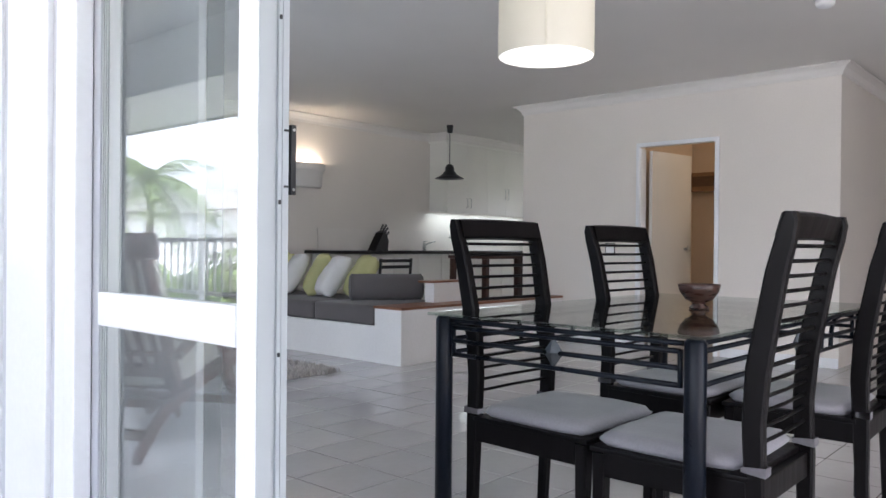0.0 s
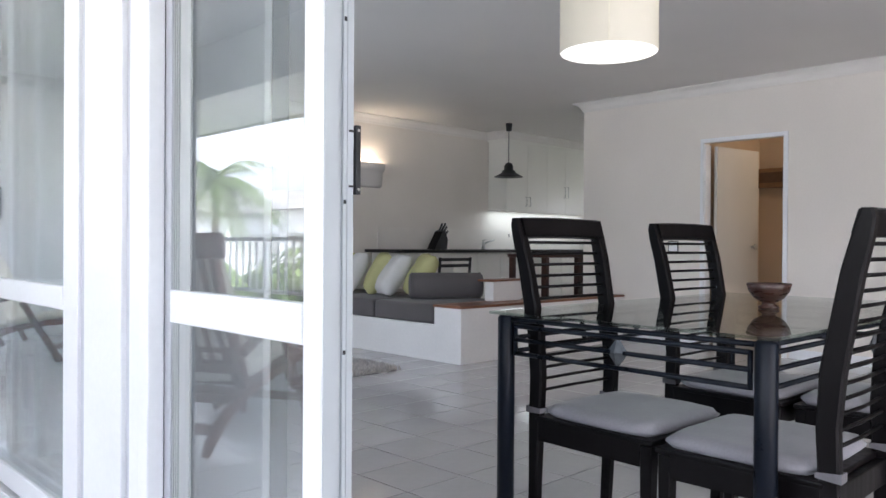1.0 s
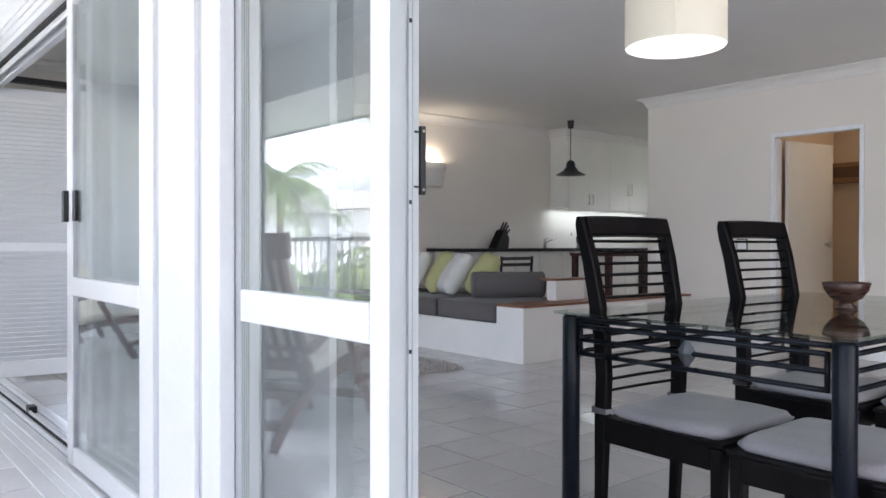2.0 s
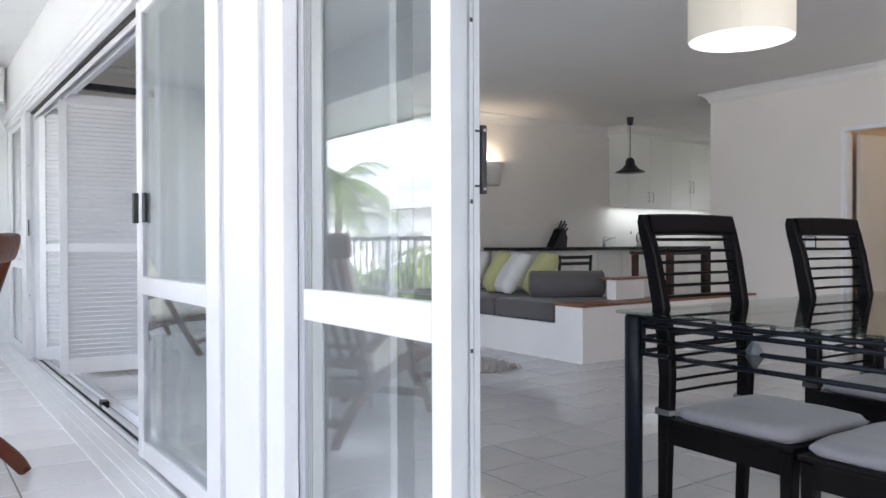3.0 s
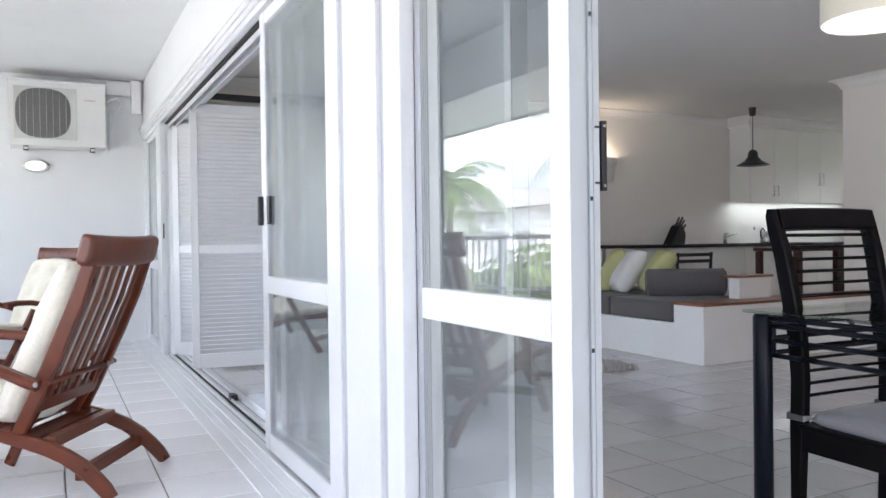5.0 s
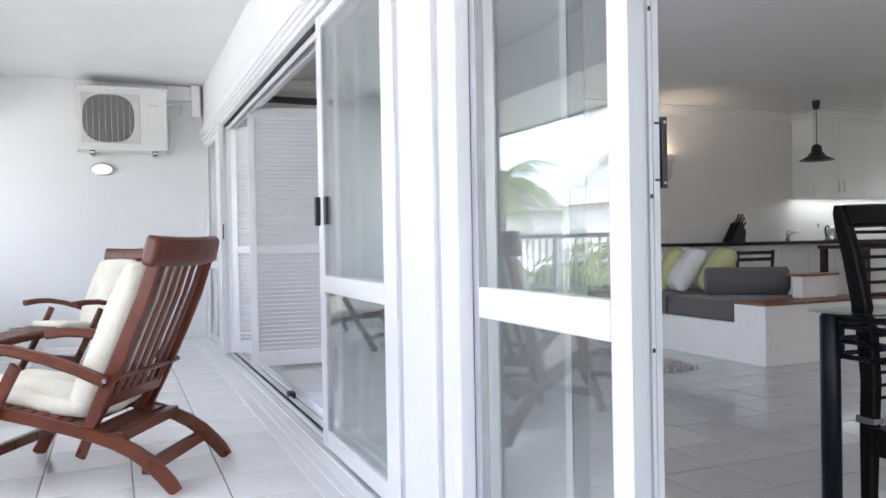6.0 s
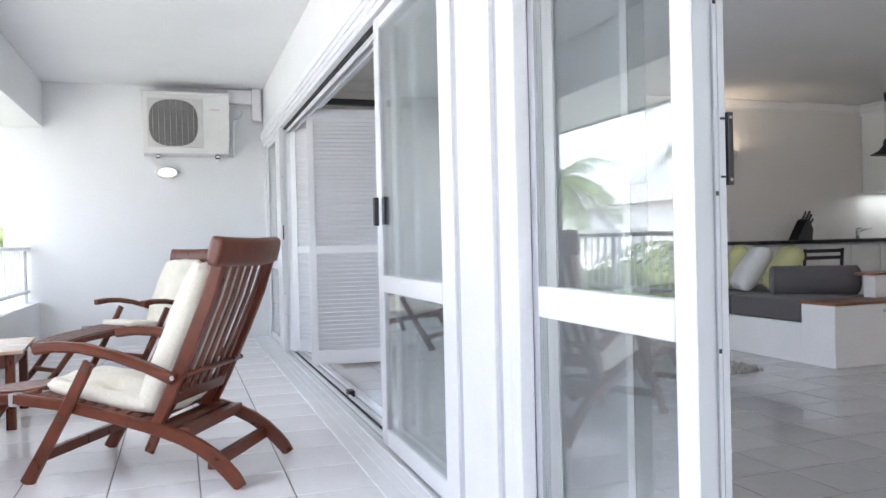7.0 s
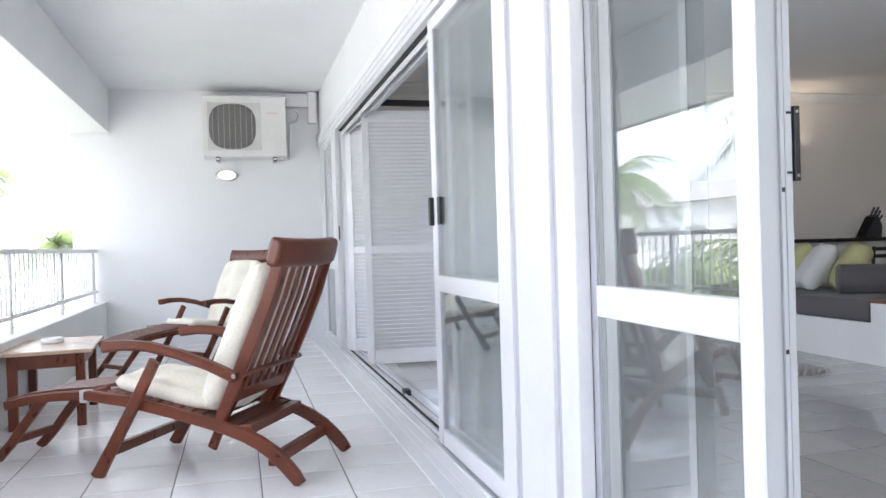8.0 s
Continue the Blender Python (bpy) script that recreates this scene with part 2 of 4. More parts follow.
def bar(bm, pts, w, d, side, bevel=0.004):
    """A board along points: w across in the plane of the bend, d thick along the vector side."""
    pts = [Vector(p) for p in pts]
    side = Vector(side).normalized()
    ws = w if isinstance(w, (list, tuple)) else [w] * len(pts)
    rings = []
    for i, p in enumerate(pts):
        t = (pts[min(i + 1, len(pts) - 1)] - pts[max(i - 1, 0)]).normalized()
        n = t.cross(side).normalized()
        h, s, c = ws[i] / 2, d / 2, min(bevel, ws[i] / 3, d / 3)
        loop = [(h, s - c), (h - c, s), (-h + c, s), (-h, s - c), (-h, -s + c), (-h + c, -s), (h - c, -s), (h, -s + c)]
        rings.append([bm.verts.new(p + n * a + side * b) for a, b in loop])
    for r0, r1 in zip(rings, rings[1:]):
        for k in range(8):
            bm.faces.new((r0[k], r0[(k + 1) % 8], r1[(k + 1) % 8], r1[k]))
    bm.faces.new(rings[0][::-1])
    bm.faces.new(rings[-1])
    return bm


def oval_bar(bm, pts, w, d, side, ends=0.55):
    """A rounded board along points: w across, d along the vector side, drawn in at both ends."""
    pts = [Vector(p) for p in pts]
    side = Vector(side).normalized()
    rings = []
    for i, p in enumerate(pts):
        t = (pts[min(i + 1, len(pts) - 1)] - pts[max(i - 1, 0)]).normalized()
        n = t.cross(side).normalized()
        k = ends if i in (0, len(pts) - 1) else 1.0
        ring = []
        for q in range(16):
            a = 2 * math.pi * q / 16
            c, sn = math.cos(a), math.sin(a)
            ring.append(bm.verts.new(p + n * (math.copysign(abs(c) ** 0.6, c) * w / 2 * k) + side * (math.copysign(abs(sn) ** 0.6, sn) * d / 2 * (0.5 + 0.5 * k))))
        rings.append(ring)
    for r0, r1 in zip(rings, rings[1:]):
        for q in range(16):
            bm.faces.new((r0[q], r0[(q + 1) % 16], r1[(q + 1) % 16], r1[q])).smooth = True
    bm.faces.new(rings[0][::-1])
    bm.faces.new(rings[-1])
    return bm


def lathe(bm, profile, seg=32, at=(0, 0, 0)):
    rings = []
    for r, z in profile:
        rings.append([bm.verts.new((at[0] + r * math.cos(2 * math.pi * k / seg), at[1] + r * math.sin(2 * math.pi * k / seg), at[2] + z)) for k in range(seg)])
    for r0, r1 in zip(rings, rings[1:]):
        for k in range(seg):
            f = bm.faces.new((r0[k], r0[(k + 1) % seg], r1[(k + 1) % seg], r1[k]))
            f.smooth = True
    return bm


def pad(bm, x0, x1, y0, y1, z0, z1, n=10, puff=0.35, dents=0, seed=0, corner=0.09):
    """A stuffed cushion: fat in the middle, thin at its piped edges, with tufts where wanted."""
    rnd = random.Random(seed)
    off = rnd.random() * 50
    rows = {}
    for s in (1, -1):
        for i in range(n + 1):
            for j in range(n + 1):
                a, b = i / n, j / n
                ex, ey = 1 - abs(2 * a - 1) ** 4, 1 - abs(2 * b - 1) ** 4
                h = (ex * ey) ** 0.45
                h = puff * 0.25 + (1 - puff * 0.25) * h
                if dents:
                    for k in range(dents):
                        for l in range(2):
                            da, db = a - (l + 0.5) / 2, b - (k + 0.5) / dents
                            h -= 0.72 * math.exp(-(da * da * 60 + db * db * 32 * dents))
                wob = 0.10 * noise.noise(Vector((a * 4 + off, b * 4, s))) + 0.04 * noise.noise(Vector((a * 11 + off, b * 11, s)))
                zc = (z0 + z1) / 2
                z = zc + s * (z1 - z0) / 2 * (h + wob)
                inset = 0.02 * noise.noise(Vector((a * 3, b * 3 + off, 2)))
                edge = i in (0, n) or j in (0, n)
                if edge and s == -1:
                    rows[s, i, j] = rows[1, i, j]
                    continue
                if edge:
                    z = zc
                u, v = 2 * a - 1, 2 * b - 1
                a2, b2 = (u * (1 - corner * abs(v) ** 7) + 1) / 2, (v * (1 - corner * abs(u) ** 7) + 1) / 2
                rows[s, i, j] = bm.verts.new((x0 + (x1 - x0) * (a2 + inset), y0 + (y1 - y0) * (b2 + inset), z))
        for i in range(n):
            for j in range(n):
                q = (rows[s, i, j], rows[s, i + 1, j], rows[s, i + 1, j + 1], rows[s, i, j + 1])
                f = bm.faces.new(q if s == 1 else q[::-1])
                f.smooth = True
    return bm


def mesh_of(name, bm, material):
    bmesh.ops.recalc_face_normals(bm, faces=bm.faces)
    me = bpy.data.meshes.new(name)
    bm.to_mesh(me)
    bm.free()
    me.materials.append(material)
    return me


def part(name, bm, material, parent, label=""):
    ob = new(name, mesh_of(name, bm, material))
    ob.parent = parent
    if label:
        ob["label"] = label
    return ob


def shared(name, mesh, parent, m):
    ob = new(name, mesh)
    ob.parent = parent
    ob.matrix_basis = m
    return ob


def thing(name, label, category, group="", m=None, kind=""):
    ob = new(name)
    ob.empty_display_size = 0.1
    if m is not None:
        ob.matrix_basis = m
    return tagged(ob, label, category, group, kind)


def structure(name, bm, material, label, category):
    return tagged(new(name, mesh_of(name, bm, material)), label, category, kind="structure")


# ---- the setting ----
WX = 0.86       # outer face of the door wall
IN = 1.075      # its inner face
END = 8.75      # balcony end wall
BC = 2.75       # balcony ceiling
IC = 2.585      # room ceiling
FAR = 7.05      # wall with the inner door
BACK = 7.35     # kitchen wall
HEAD = 2.2086

bm = bmesh.new()
box(bm, WX, IN, -3.2, 10.0, HEAD, BC)
box(bm, WX, WX + 0.09, 7.353, 7.675, 0, HEAD)
box(bm, WX, IN, 8.66, END, 0, HEAD)
box(bm, WX, IN, 7.675, 8.66, 0, 0.03)
structure("wall_balcony", bm, M_WALL, "white rendered wall above the sliding doors", "wall")
structure("wall_end", bm_box(-1.73, WX, END, END + 0.15, -0.3, BC), M_WALL, "plain white rendered end wall of the balcony", "wall")
structure("balcony_ceiling", bm_box(-2.36, WX, -3.2, END + 0.1, BC, BC + 0.15), M_WALL, "white painted concrete balcony soffit", "ceiling")
structure("beam", bm_box(-2.38, -1.345, -3.2, END - 0.002, 2.28, BC - 0.003, bevel=0.006), M_WALL, "white rendered edge beam with a broad flat soffit over the balcony rail", "beam")
structure("parapet", bm_box(-1.62, -1.42, -3.2, END, -0.3, 0.50, bevel=0.008), M_WALL, "low white rendered parapet wall under the railing", "parapet")
structure("wall_balcony_near", bm_box(-1.62, WX, -3.35, -3.2, 0, BC), M_WALL, "plain white rendered wall", "wall")

structure("trim_gutter", bm_box(-2.45, -2.382, -3.2, END, 2.265, 2.36, bevel=0.012), M_GUTTER, "grey metal gutter along the beam", "gutter")

# rooms
bm = bmesh.new()
T0, T1 = 2.825, 3.595
box(bm, FAR, FAR + 0.11, 1.755, T0, 0, IC)
box(bm, FAR, FAR + 0.11, T1, 5.02, 0, IC)
box(bm, FAR, FAR + 0.11, T0, T1, 2.02, IC)
structure("wall_far", bm, M_INWALL, "warm white painted wall with a doorway", "wall")
structure("wall_kitchen", bm_box(IN, 10.5, BACK, BACK + 0.12, 0, IC), M_INWALL, "warm white painted kitchen wall", "wall")
# Unseen side wall; its window hole is added to suit the fill lamp.
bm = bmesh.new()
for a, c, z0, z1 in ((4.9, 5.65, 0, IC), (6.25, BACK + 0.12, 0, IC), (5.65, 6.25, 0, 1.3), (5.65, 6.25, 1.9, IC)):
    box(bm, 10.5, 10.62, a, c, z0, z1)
structure("wall_kitchen_side", bm, M_INWALL, "unseen kitchen wall with an opening added for the fill light", "wall")
structure("wall_kitchen_return", bm_box(FAR + 0.11, 10.5, 4.9, 5.02, 0, IC), M_INWALL, "plain painted wall", "wall")
structure("wall_passage", bm_box(FAR + 0.11, 9.9, 1.755, 1.87, 0, IC), M_INWALL, "plain painted passage wall", "wall")
structure("wall_passage_far", bm_box(9.9, 10.0, -3.2, 1.87, 0, IC), M_PASSAGE_SHADE, "passage wall with its shade painted in as brown", "wall")
# End wall behind the view; the window hole is added for the fill.
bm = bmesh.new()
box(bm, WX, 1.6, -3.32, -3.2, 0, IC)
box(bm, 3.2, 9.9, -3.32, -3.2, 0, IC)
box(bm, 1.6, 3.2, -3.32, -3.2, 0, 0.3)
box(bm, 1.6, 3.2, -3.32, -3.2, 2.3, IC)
structure("wall_dining_end", bm, M_INWALL, "unseen painted wall with an added window hole", "wall")
structure("ceiling", bm_box(IN, 10.6, -3.2, BACK + 0.1, IC, IC + 0.12), M_CEIL, "flat white painted ceiling", "ceiling")
# hall behind the inner door
bm = bmesh.new()
box(bm, 8.6, 8.7, 1.9, 4.9, 0, IC)
structure("wall_hall", bm, M_HALL, "hall wall lit by a warm lamp", "wall")
structure("wall_hall_side", bm_box(FAR + 0.11, 8.6, 3.72, 3.82, 0, IC), M_HALL, "hall side wall lit by a warm lamp", "wall")

# cornice round the far wall
bm = bmesh.new()
prof = [(0, -0.10), (0.012, -0.10), (0.018, -0.075), (0.04, -0.04), (0.07, -0.02), (0.09, -0.012), (0.09, 0)]


def cornice(bm, p0, p1, out0, out1):
    """A cove along p0 to p1, with its corners mitred along out0 and out1."""
    rows = []
    for p, o in ((p0, out0), (p1, out1)):
        rows.append([bm.verts.new((p[0] + o[0] * a, p[1] + o[1] * a, IC - 0.002 + b)) for a, b in prof])
    for k in range(len(prof) - 1):
        bm.faces.new((rows[0][k], rows[0][k + 1], rows[1][k + 1], rows[1][k]))


cornice(bm, (FAR, 5.02), (FAR, 1.755), (-1, 1), (-1, -1))
cornice(bm, (FAR, 1.755), (9.9, 1.755), (-1, -1), (-1, -1))
cornice(bm, (FAR, 5.02), (10.5, 5.02), (-1, 1), (-1, 1))
cornice(bm, (IN, BACK), (8.0, BACK), (1, -1), (-1, -1))
cornice(bm, (8.0, BACK), (8.0, 7.01), (-1, -1), (-1, -1))
cornice(bm, (8.0, 7.01), (10.5, 7.01), (-1, -1), (-1, -1))
structure("trim_cornice", bm, M_CEIL, "white plaster cove cornice", "cornice")
bm = bmesh.new()
box(bm, FAR - 0.014, FAR, 1.755, T0 - 0.06, 0, 0.085, bevel=0.003)
box(bm, FAR - 0.014, FAR, T1 + 0.06, 4.45, 0, 0.085, bevel=0.003)
structure("baseboard", bm, M_FRAME, "white painted skirting board", "skirting")

# ---- sliding doors ----
def door_panel(name, label, x, y0, y1, z0, z1, st0, st1, rail, depth=0.035, bottom=0.055, far=None):
    """A glazed sliding panel in the plane x, from y0 to y1; st0, st1: widths of its two stiles."""
    d = thing(name, label, "sliding door")
    part("stile", bm_box(x, x + depth, y0, y0 + st0, z0, z1, bevel=0.004), M_FRAME, d)
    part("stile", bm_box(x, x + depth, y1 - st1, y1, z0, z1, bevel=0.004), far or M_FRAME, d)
    part("bottom_rail", bm_box(x + 0.003, x + depth - 0.003, y0 + st0, y1 - st1, z0, z0 + bottom, bevel=0.004), M_FRAME, d)
    part("top_rail", bm_box(x + 0.003, x + depth - 0.003, y0 + st0, y1 - st1, z1 - 0.06, z1, bevel=0.004), M_FRAME, d)
    part("middle_rail", bm_box(x - 0.004, x + depth - 0.004, y0 + st0, y1 - st1, rail[0], rail[1], bevel=0.006), M_FRAME, d)
    for a, b in ((z0 + bottom, rail[0]), (rail[1], z1 - 0.06)):
        bmx = bmesh.new()
        for s0, s1 in ((y0 + st0, y0 + st0 + 0.008), (y1 - st1 - 0.008, y1 - st1)):
            box(bmx, x + 0.006, x + depth - 0.006, s0, s1, a, b)
        part("gasket", bmx, M_TRACK, d)
        p = part("pane", bm_box(x + 0.014, x + 0.020, y0 + st0 + 0.004, y1 - st1 - 0.004, a, b), M_GLASS, d, "clear glass pane")
        p.visible_shadow = False
    return d


PX = WX + 0.050     # outer face of the panel on the inner track
PE = 1.310          # its leading edge
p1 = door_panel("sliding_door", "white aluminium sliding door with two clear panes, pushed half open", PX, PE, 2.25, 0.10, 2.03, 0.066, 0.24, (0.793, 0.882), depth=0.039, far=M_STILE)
bm = bm_box(PX + 0.006, PX + 0.012, 1.911, 2.011, 0.156, 1.97)
for y in (1.972, 1.985, 1.998):
    box(bm, PX + 0.0025, PX + 0.0065, y, y + 0.006, 0.156, 1.97)
part("interlock", bm, M_INTER, p1, "grey ribbed interlock strip")
# Thin plate laid over the white stile edge to darken it like shade.
part("edge_plate", bm_box(PX + 0.0045, PX + 0.0385, PE - 0.0025, PE - 0.0001, 0.102, 2.028), M_EDGE, p1, "thin edge plate in the colour of the shaded door edge")
# the edge that meets the lock: grooved aluminium, coloured as in shade, with screw holes and strikes
bm = bmesh.new()
for a, b, s in ((0.0395, 0.046, 0.0), (0.046, 0.053, 0.005), (0.053, 0.062, -0.002), (0.062, 0.065, 0.003), (0.065, 0.081, 0.0)):
    box(bm, PX + a, PX + b, PE + s, PE + 0.05, 0.10, 2.03)
part("edge_channel", bm, M_EDGE, p1, "grooved edge channel with shade in its colour")
for z in (0.780, 1.098, 1.483):
    part("screw_hole", bm_box(PX + 0.054, PX + 0.060, PE - 0.004, PE, z - 0.0045, z + 0.0045), M_BLACK, p1)
for z in (1.1315, 1.249):
    part("strike", bm_box(PX + 0.069, PX + 0.080, PE - 0.0035, PE + 0.001, z - 0.0022, z + 0.0022), M_BLACK, p1)
handle = part("handle", bm_box(PX + 0.086, PX + 0.099, PE - 0.003, PE + 0.010, 1.115, 1.263, bevel=0.002), M_BLACK, p1, "black pull handle")
for z in (1.126, 1.252):
    bm = bmesh.new()
    tube(bm, [(PX + 0.0925, PE - 0.002, z), (PX + 0.0925, PE - 0.0045, z)], 0.0033, 8)
    part("screw", bm, M_STEEL, handle)

p2 = door_panel("sliding_door", "white aluminium sliding door with clear panes and black handles", WX + 0.004, 2.623, 3.687, 0.037, 2.106, 0.103, 0.080, (0.781, 0.8605), depth=0.038, bottom=0.08)
part("handle", bm_box(WX - 0.019, WX + 0.004, 3.650, 3.682, 1.101, 1.238, bevel=0.003), M_BLACK, p2, "black pull handle")
part("handle", bm_box(WX + 0.004, WX + 0.0175, 3.553, 3.596, 1.104, 1.236, bevel=0.002), M_BLACK, p2, "slim black pull handle")
p3 = door_panel("sliding_door", "white aluminium inner sliding panel behind another", WX + 0.064, 2.537, 3.612, 0.037, 2.106, 0.065, 0.065, (0.781, 0.8605), bottom=0.08)
p5 = door_panel("fly_screen_door", "white framed inner panel stacked behind the sliding doors", WX + 0.118, 2.516, 3.44, 0.037, 2.106, 0.054, 0.054, (0.781, 0.8605), bottom=0.08)
p4 = door_panel("fixed_window", "white framed fixed glass panel by the end wall", WX + 0.02, 7.675, 8.66, 0.03, 2.139, 0.10, 0.10, (0.781, 0.8605))
tagged(p4, category="window")

# frame of the door openings: post, jambs, head and sill
bm = bmesh.new()
box(bm, WX - 0.004, WX + 0.107, 2.2145, 2.510, 0.0, HEAD - 0.002, bevel=0.004)
box(bm, WX + 0.006, WX + 0.048, 2.116, 2.182, 0.0, HEAD - 0.002, bevel=0.004)
box(bm, WX + 0.001, WX + 0.048, 2.045, 2.107, 0.0, HEAD - 0.002, bevel=0.005)
box(bm, WX + 0.001, WX + 0.107, 2.579, 2.622, 0.0, HEAD - 0.002, bevel=0.003)
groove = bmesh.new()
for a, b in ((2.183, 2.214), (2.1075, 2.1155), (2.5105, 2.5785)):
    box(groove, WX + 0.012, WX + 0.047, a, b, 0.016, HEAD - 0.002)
structure("trim_post_groove", groove, M_GROOVE_SHADE, "recessed strips of the door post, coloured darker as shade", "door frame")
structure("trim_post", bm, M_FRAME, "white grooved door post between the openings", "door frame")
bm = bmesh.new()
box(bm, WX - 0.013, WX + 0.030, 7.310, 7.353, 0.0, HEAD, bevel=0.003)
box(bm, WX + 0.031, WX + 0.054, 7.323, 7.353, 0.0, HEAD)
box(bm, WX + 0.055, WX + 0.092, 7.310, 7.353, 0.0, HEAD, bevel=0.003)
box(bm, WX - 0.006, WX + 0.054, 7.354, 7.439, 0.0, HEAD, bevel=0.003)
box(bm, WX - 0.003, WX + 0.054, 7.493, 7.675, 0.0, HEAD, bevel=0.003)
jamb = structure("trim_jamb", bm, M_FRAME, "white aluminium door jamb", "door frame")
part("latch", bm_box(WX + 0.004, WX + 0.014, 7.302, 7.311, 1.0745, 1.209, bevel=0.001), M_BLACK, jamb, "black latch plate")
for a in (-0.009, 0.019, 0.056):
    part("catch", bm_box(WX + a, WX + a + 0.021, 7.278, 7.311, 2.117, 2.137, bevel=0.003), M_BLACK, jamb, "black rubber catch")
for z in (0.376, 0.569, 1.666):
    part("screw", bm_box(WX + 0.011, WX + 0.016, 7.307, 7.310, z - 0.0043, z + 0.0043), M_DARK, jamb)
bm = bmesh.new()
for a, b, z0, z1 in ((-0.039, 0.032, 2.212, 2.270), (-0.032, 0.032, 2.180, 2.212), (-0.0215, 0.032, 2.149, 2.180), (-0.009, 0.032, 2.117, 2.149),
                     (0.059, 0.067, 2.074, 2.139), (0.113, 0.120, 2.074, 2.139)):
    box(bm, WX + a, WX + b, -3.1, 8.74, z0, z1, bevel=0.003)
box(bm, WX + 0.033, IN, -3.1, 7.5, 2.139, 2.2085)
structure("trim_head", bm, M_FRAME, "white aluminium head track over the sliding doors", "door frame")
structure("trim_head_seal", bm_box(WX + 0.034, WX + 0.058, -3.1, 7.31, 2.1065, 2.1385), M_DARK, "dark groove of the head track", "door frame")
bm = bmesh.new()
box(bm, 0.695, 0.770, -3.1, 8.74, -0.05, 0.009, bevel=0.003)
box(bm, 0.762, 0.805, -3.1, 8.74, -0.05, 0.013, bevel=0.003)
box(bm, 0.800, IN + 0.01, -3.1, 8.74, -0.05, 0.016, bevel=0.003)
for a in (0.048, 0.102, 0.161):
    box(bm, WX + a, WX + a + 0.0085, -3.1, 7.31, 0.015, 0.036)
box(bm, WX - 0.013, WX, -3.1, 7.31, 0.015, 0.026)
structure("trim_sill", bm, M_FRAME, "low white stepped door sill with raised tracks", "door sill")
bm = bmesh.new()
box(bm, WX + 0.084, WX + 0.101, -3.1, 7.31, 0.0155, 0.019)
structure("trim_track", bm, M_DARK, "dark channel between the door tracks", "door track")
bm = bmesh.new()
for a, b in ((0.036, 0.044), (0.146, 0.156)):
    box(bm, WX + a, WX + b, -3.1, 7.31, 0.0155, 0.019)
structure("trim_track_outer", bm, M_TRACK, "grey aluminium channels beside the door tracks", "door track")
s = thing("door_stop", "small black rubber door stop on the track", "door stop")
part("block", bm_box(WX + 0.102, WX + 0.145, 4.945, 5.031, 0.016, 0.056, bevel=0.004), M_BLACK, s)

# ---- floors ----
floor_b = structure("floor_balcony", bm_box(-1.43, 0.70, -3.2, END, -0.3, -0.004), M_GROUT, "white glazed tiles with grey joints on the balcony", "floor")
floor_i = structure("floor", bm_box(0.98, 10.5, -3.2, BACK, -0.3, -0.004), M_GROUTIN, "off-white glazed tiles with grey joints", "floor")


def tile_mesh(name, s, material, gap):
    bmt = bmesh.new()
    h = s / 2 - gap / 2
    lo, hi = -0.006, 0.0
    c = 0.004
    rings = [[bmt.verts.new((a * r, b * r, z)) for a, b in ((-1, -1), (1, -1), (1, 1), (-1, 1))] for r, z in ((h, lo), (h, hi - 0.0015), (h - c, hi))]
    for r0, r1 in zip(rings, rings[1:]):
        for k in range(4):
            bmt.faces.new((r0[k], r0[(k + 1) % 4], r1[(k + 1) % 4], r1[k]))
    bmt.faces.new(rings[-1])
    return mesh_of(name, bmt, material)


def lay_tiles(floor, s, x_joint, y_joint, x0, x1, y0, y1, material, near, gap=0.006):
    me = tile_mesh("tile", s, material, gap)
    far = bmesh.new()
    i0, i1 = math.floor((x0 - x_joint) / s), math.ceil((x1 - x_joint) / s)
    j0, j1 = math.floor((y0 - y_joint) / s), math.ceil((y1 - y_joint) / s)
    rnd = random.Random(5)
    for i in range(i0, i1):
        for j in range(j0, j1):
            cx, cy = x_joint + (i + 0.5) * s, y_joint + (j + 0.5) * s
            if cx - s / 2 < x0 - s * 0.9 or cx + s / 2 > x1 + s * 0.9:
                continue
            dz = rnd.uniform(-0.0006, 0.0003)
            if near(cx, cy):
                shared("tile", me, floor, Matrix.Translation((cx, cy, dz)) @ Euler((rnd.uniform(-0.0012, 0.0012), rnd.uniform(-0.0012, 0.0012), 0)).to_matrix().to_4x4())
            else:
                h = s / 2 - gap / 2
                far.faces.new([far.verts.new((cx + a * h, cy + b * h, dz)) for a, b in ((-1, -1), (1, -1), (1, 1), (-1, 1))])
    if len(far.faces):
        tagged(part("tiles", far, material, floor), kind="stuff")


# ---- built-in lounge ----
BX, BY, BZ = 4.54, 4.46, 0.49
lounge = thing("built_in_bench", "white rendered built-in lounge base with red timber capping", "bench")
bm = bmesh.new()
box(bm, BX, BX + 2.45, BY, BY + 0.325, 0, BZ - 0.022, bevel=0.006)
part("end_wall", bm, M_BENCH, lounge, "white rendered end wall")
part("seat_base", bm_box(BX + 0.004, BX + 0.95, BY + 0.325, 7.34, 0, 0.315, bevel=0.006), M_BENCH, lounge, "white rendered seat base")
part("capping", bm_box(BX - 0.006, BX + 2.46, BY - 0.008, BY + 0.335, BZ - 0.022, BZ, bevel=0.004), M_CAP, lounge, "red timber capping board")
part("back_wall", bm_box(5.18, 5.57, BY + 0.215, BY + 0.325, BZ, 0.67, bevel=0.006), M_BENCH, lounge, "white rendered raised step")
part("back_capping", bm_box(5.12, 5.59, BY + 0.20, BY + 0.36, 0.671, 0.69, bevel=0.003), M_CAP, lounge, "red timber capping board")
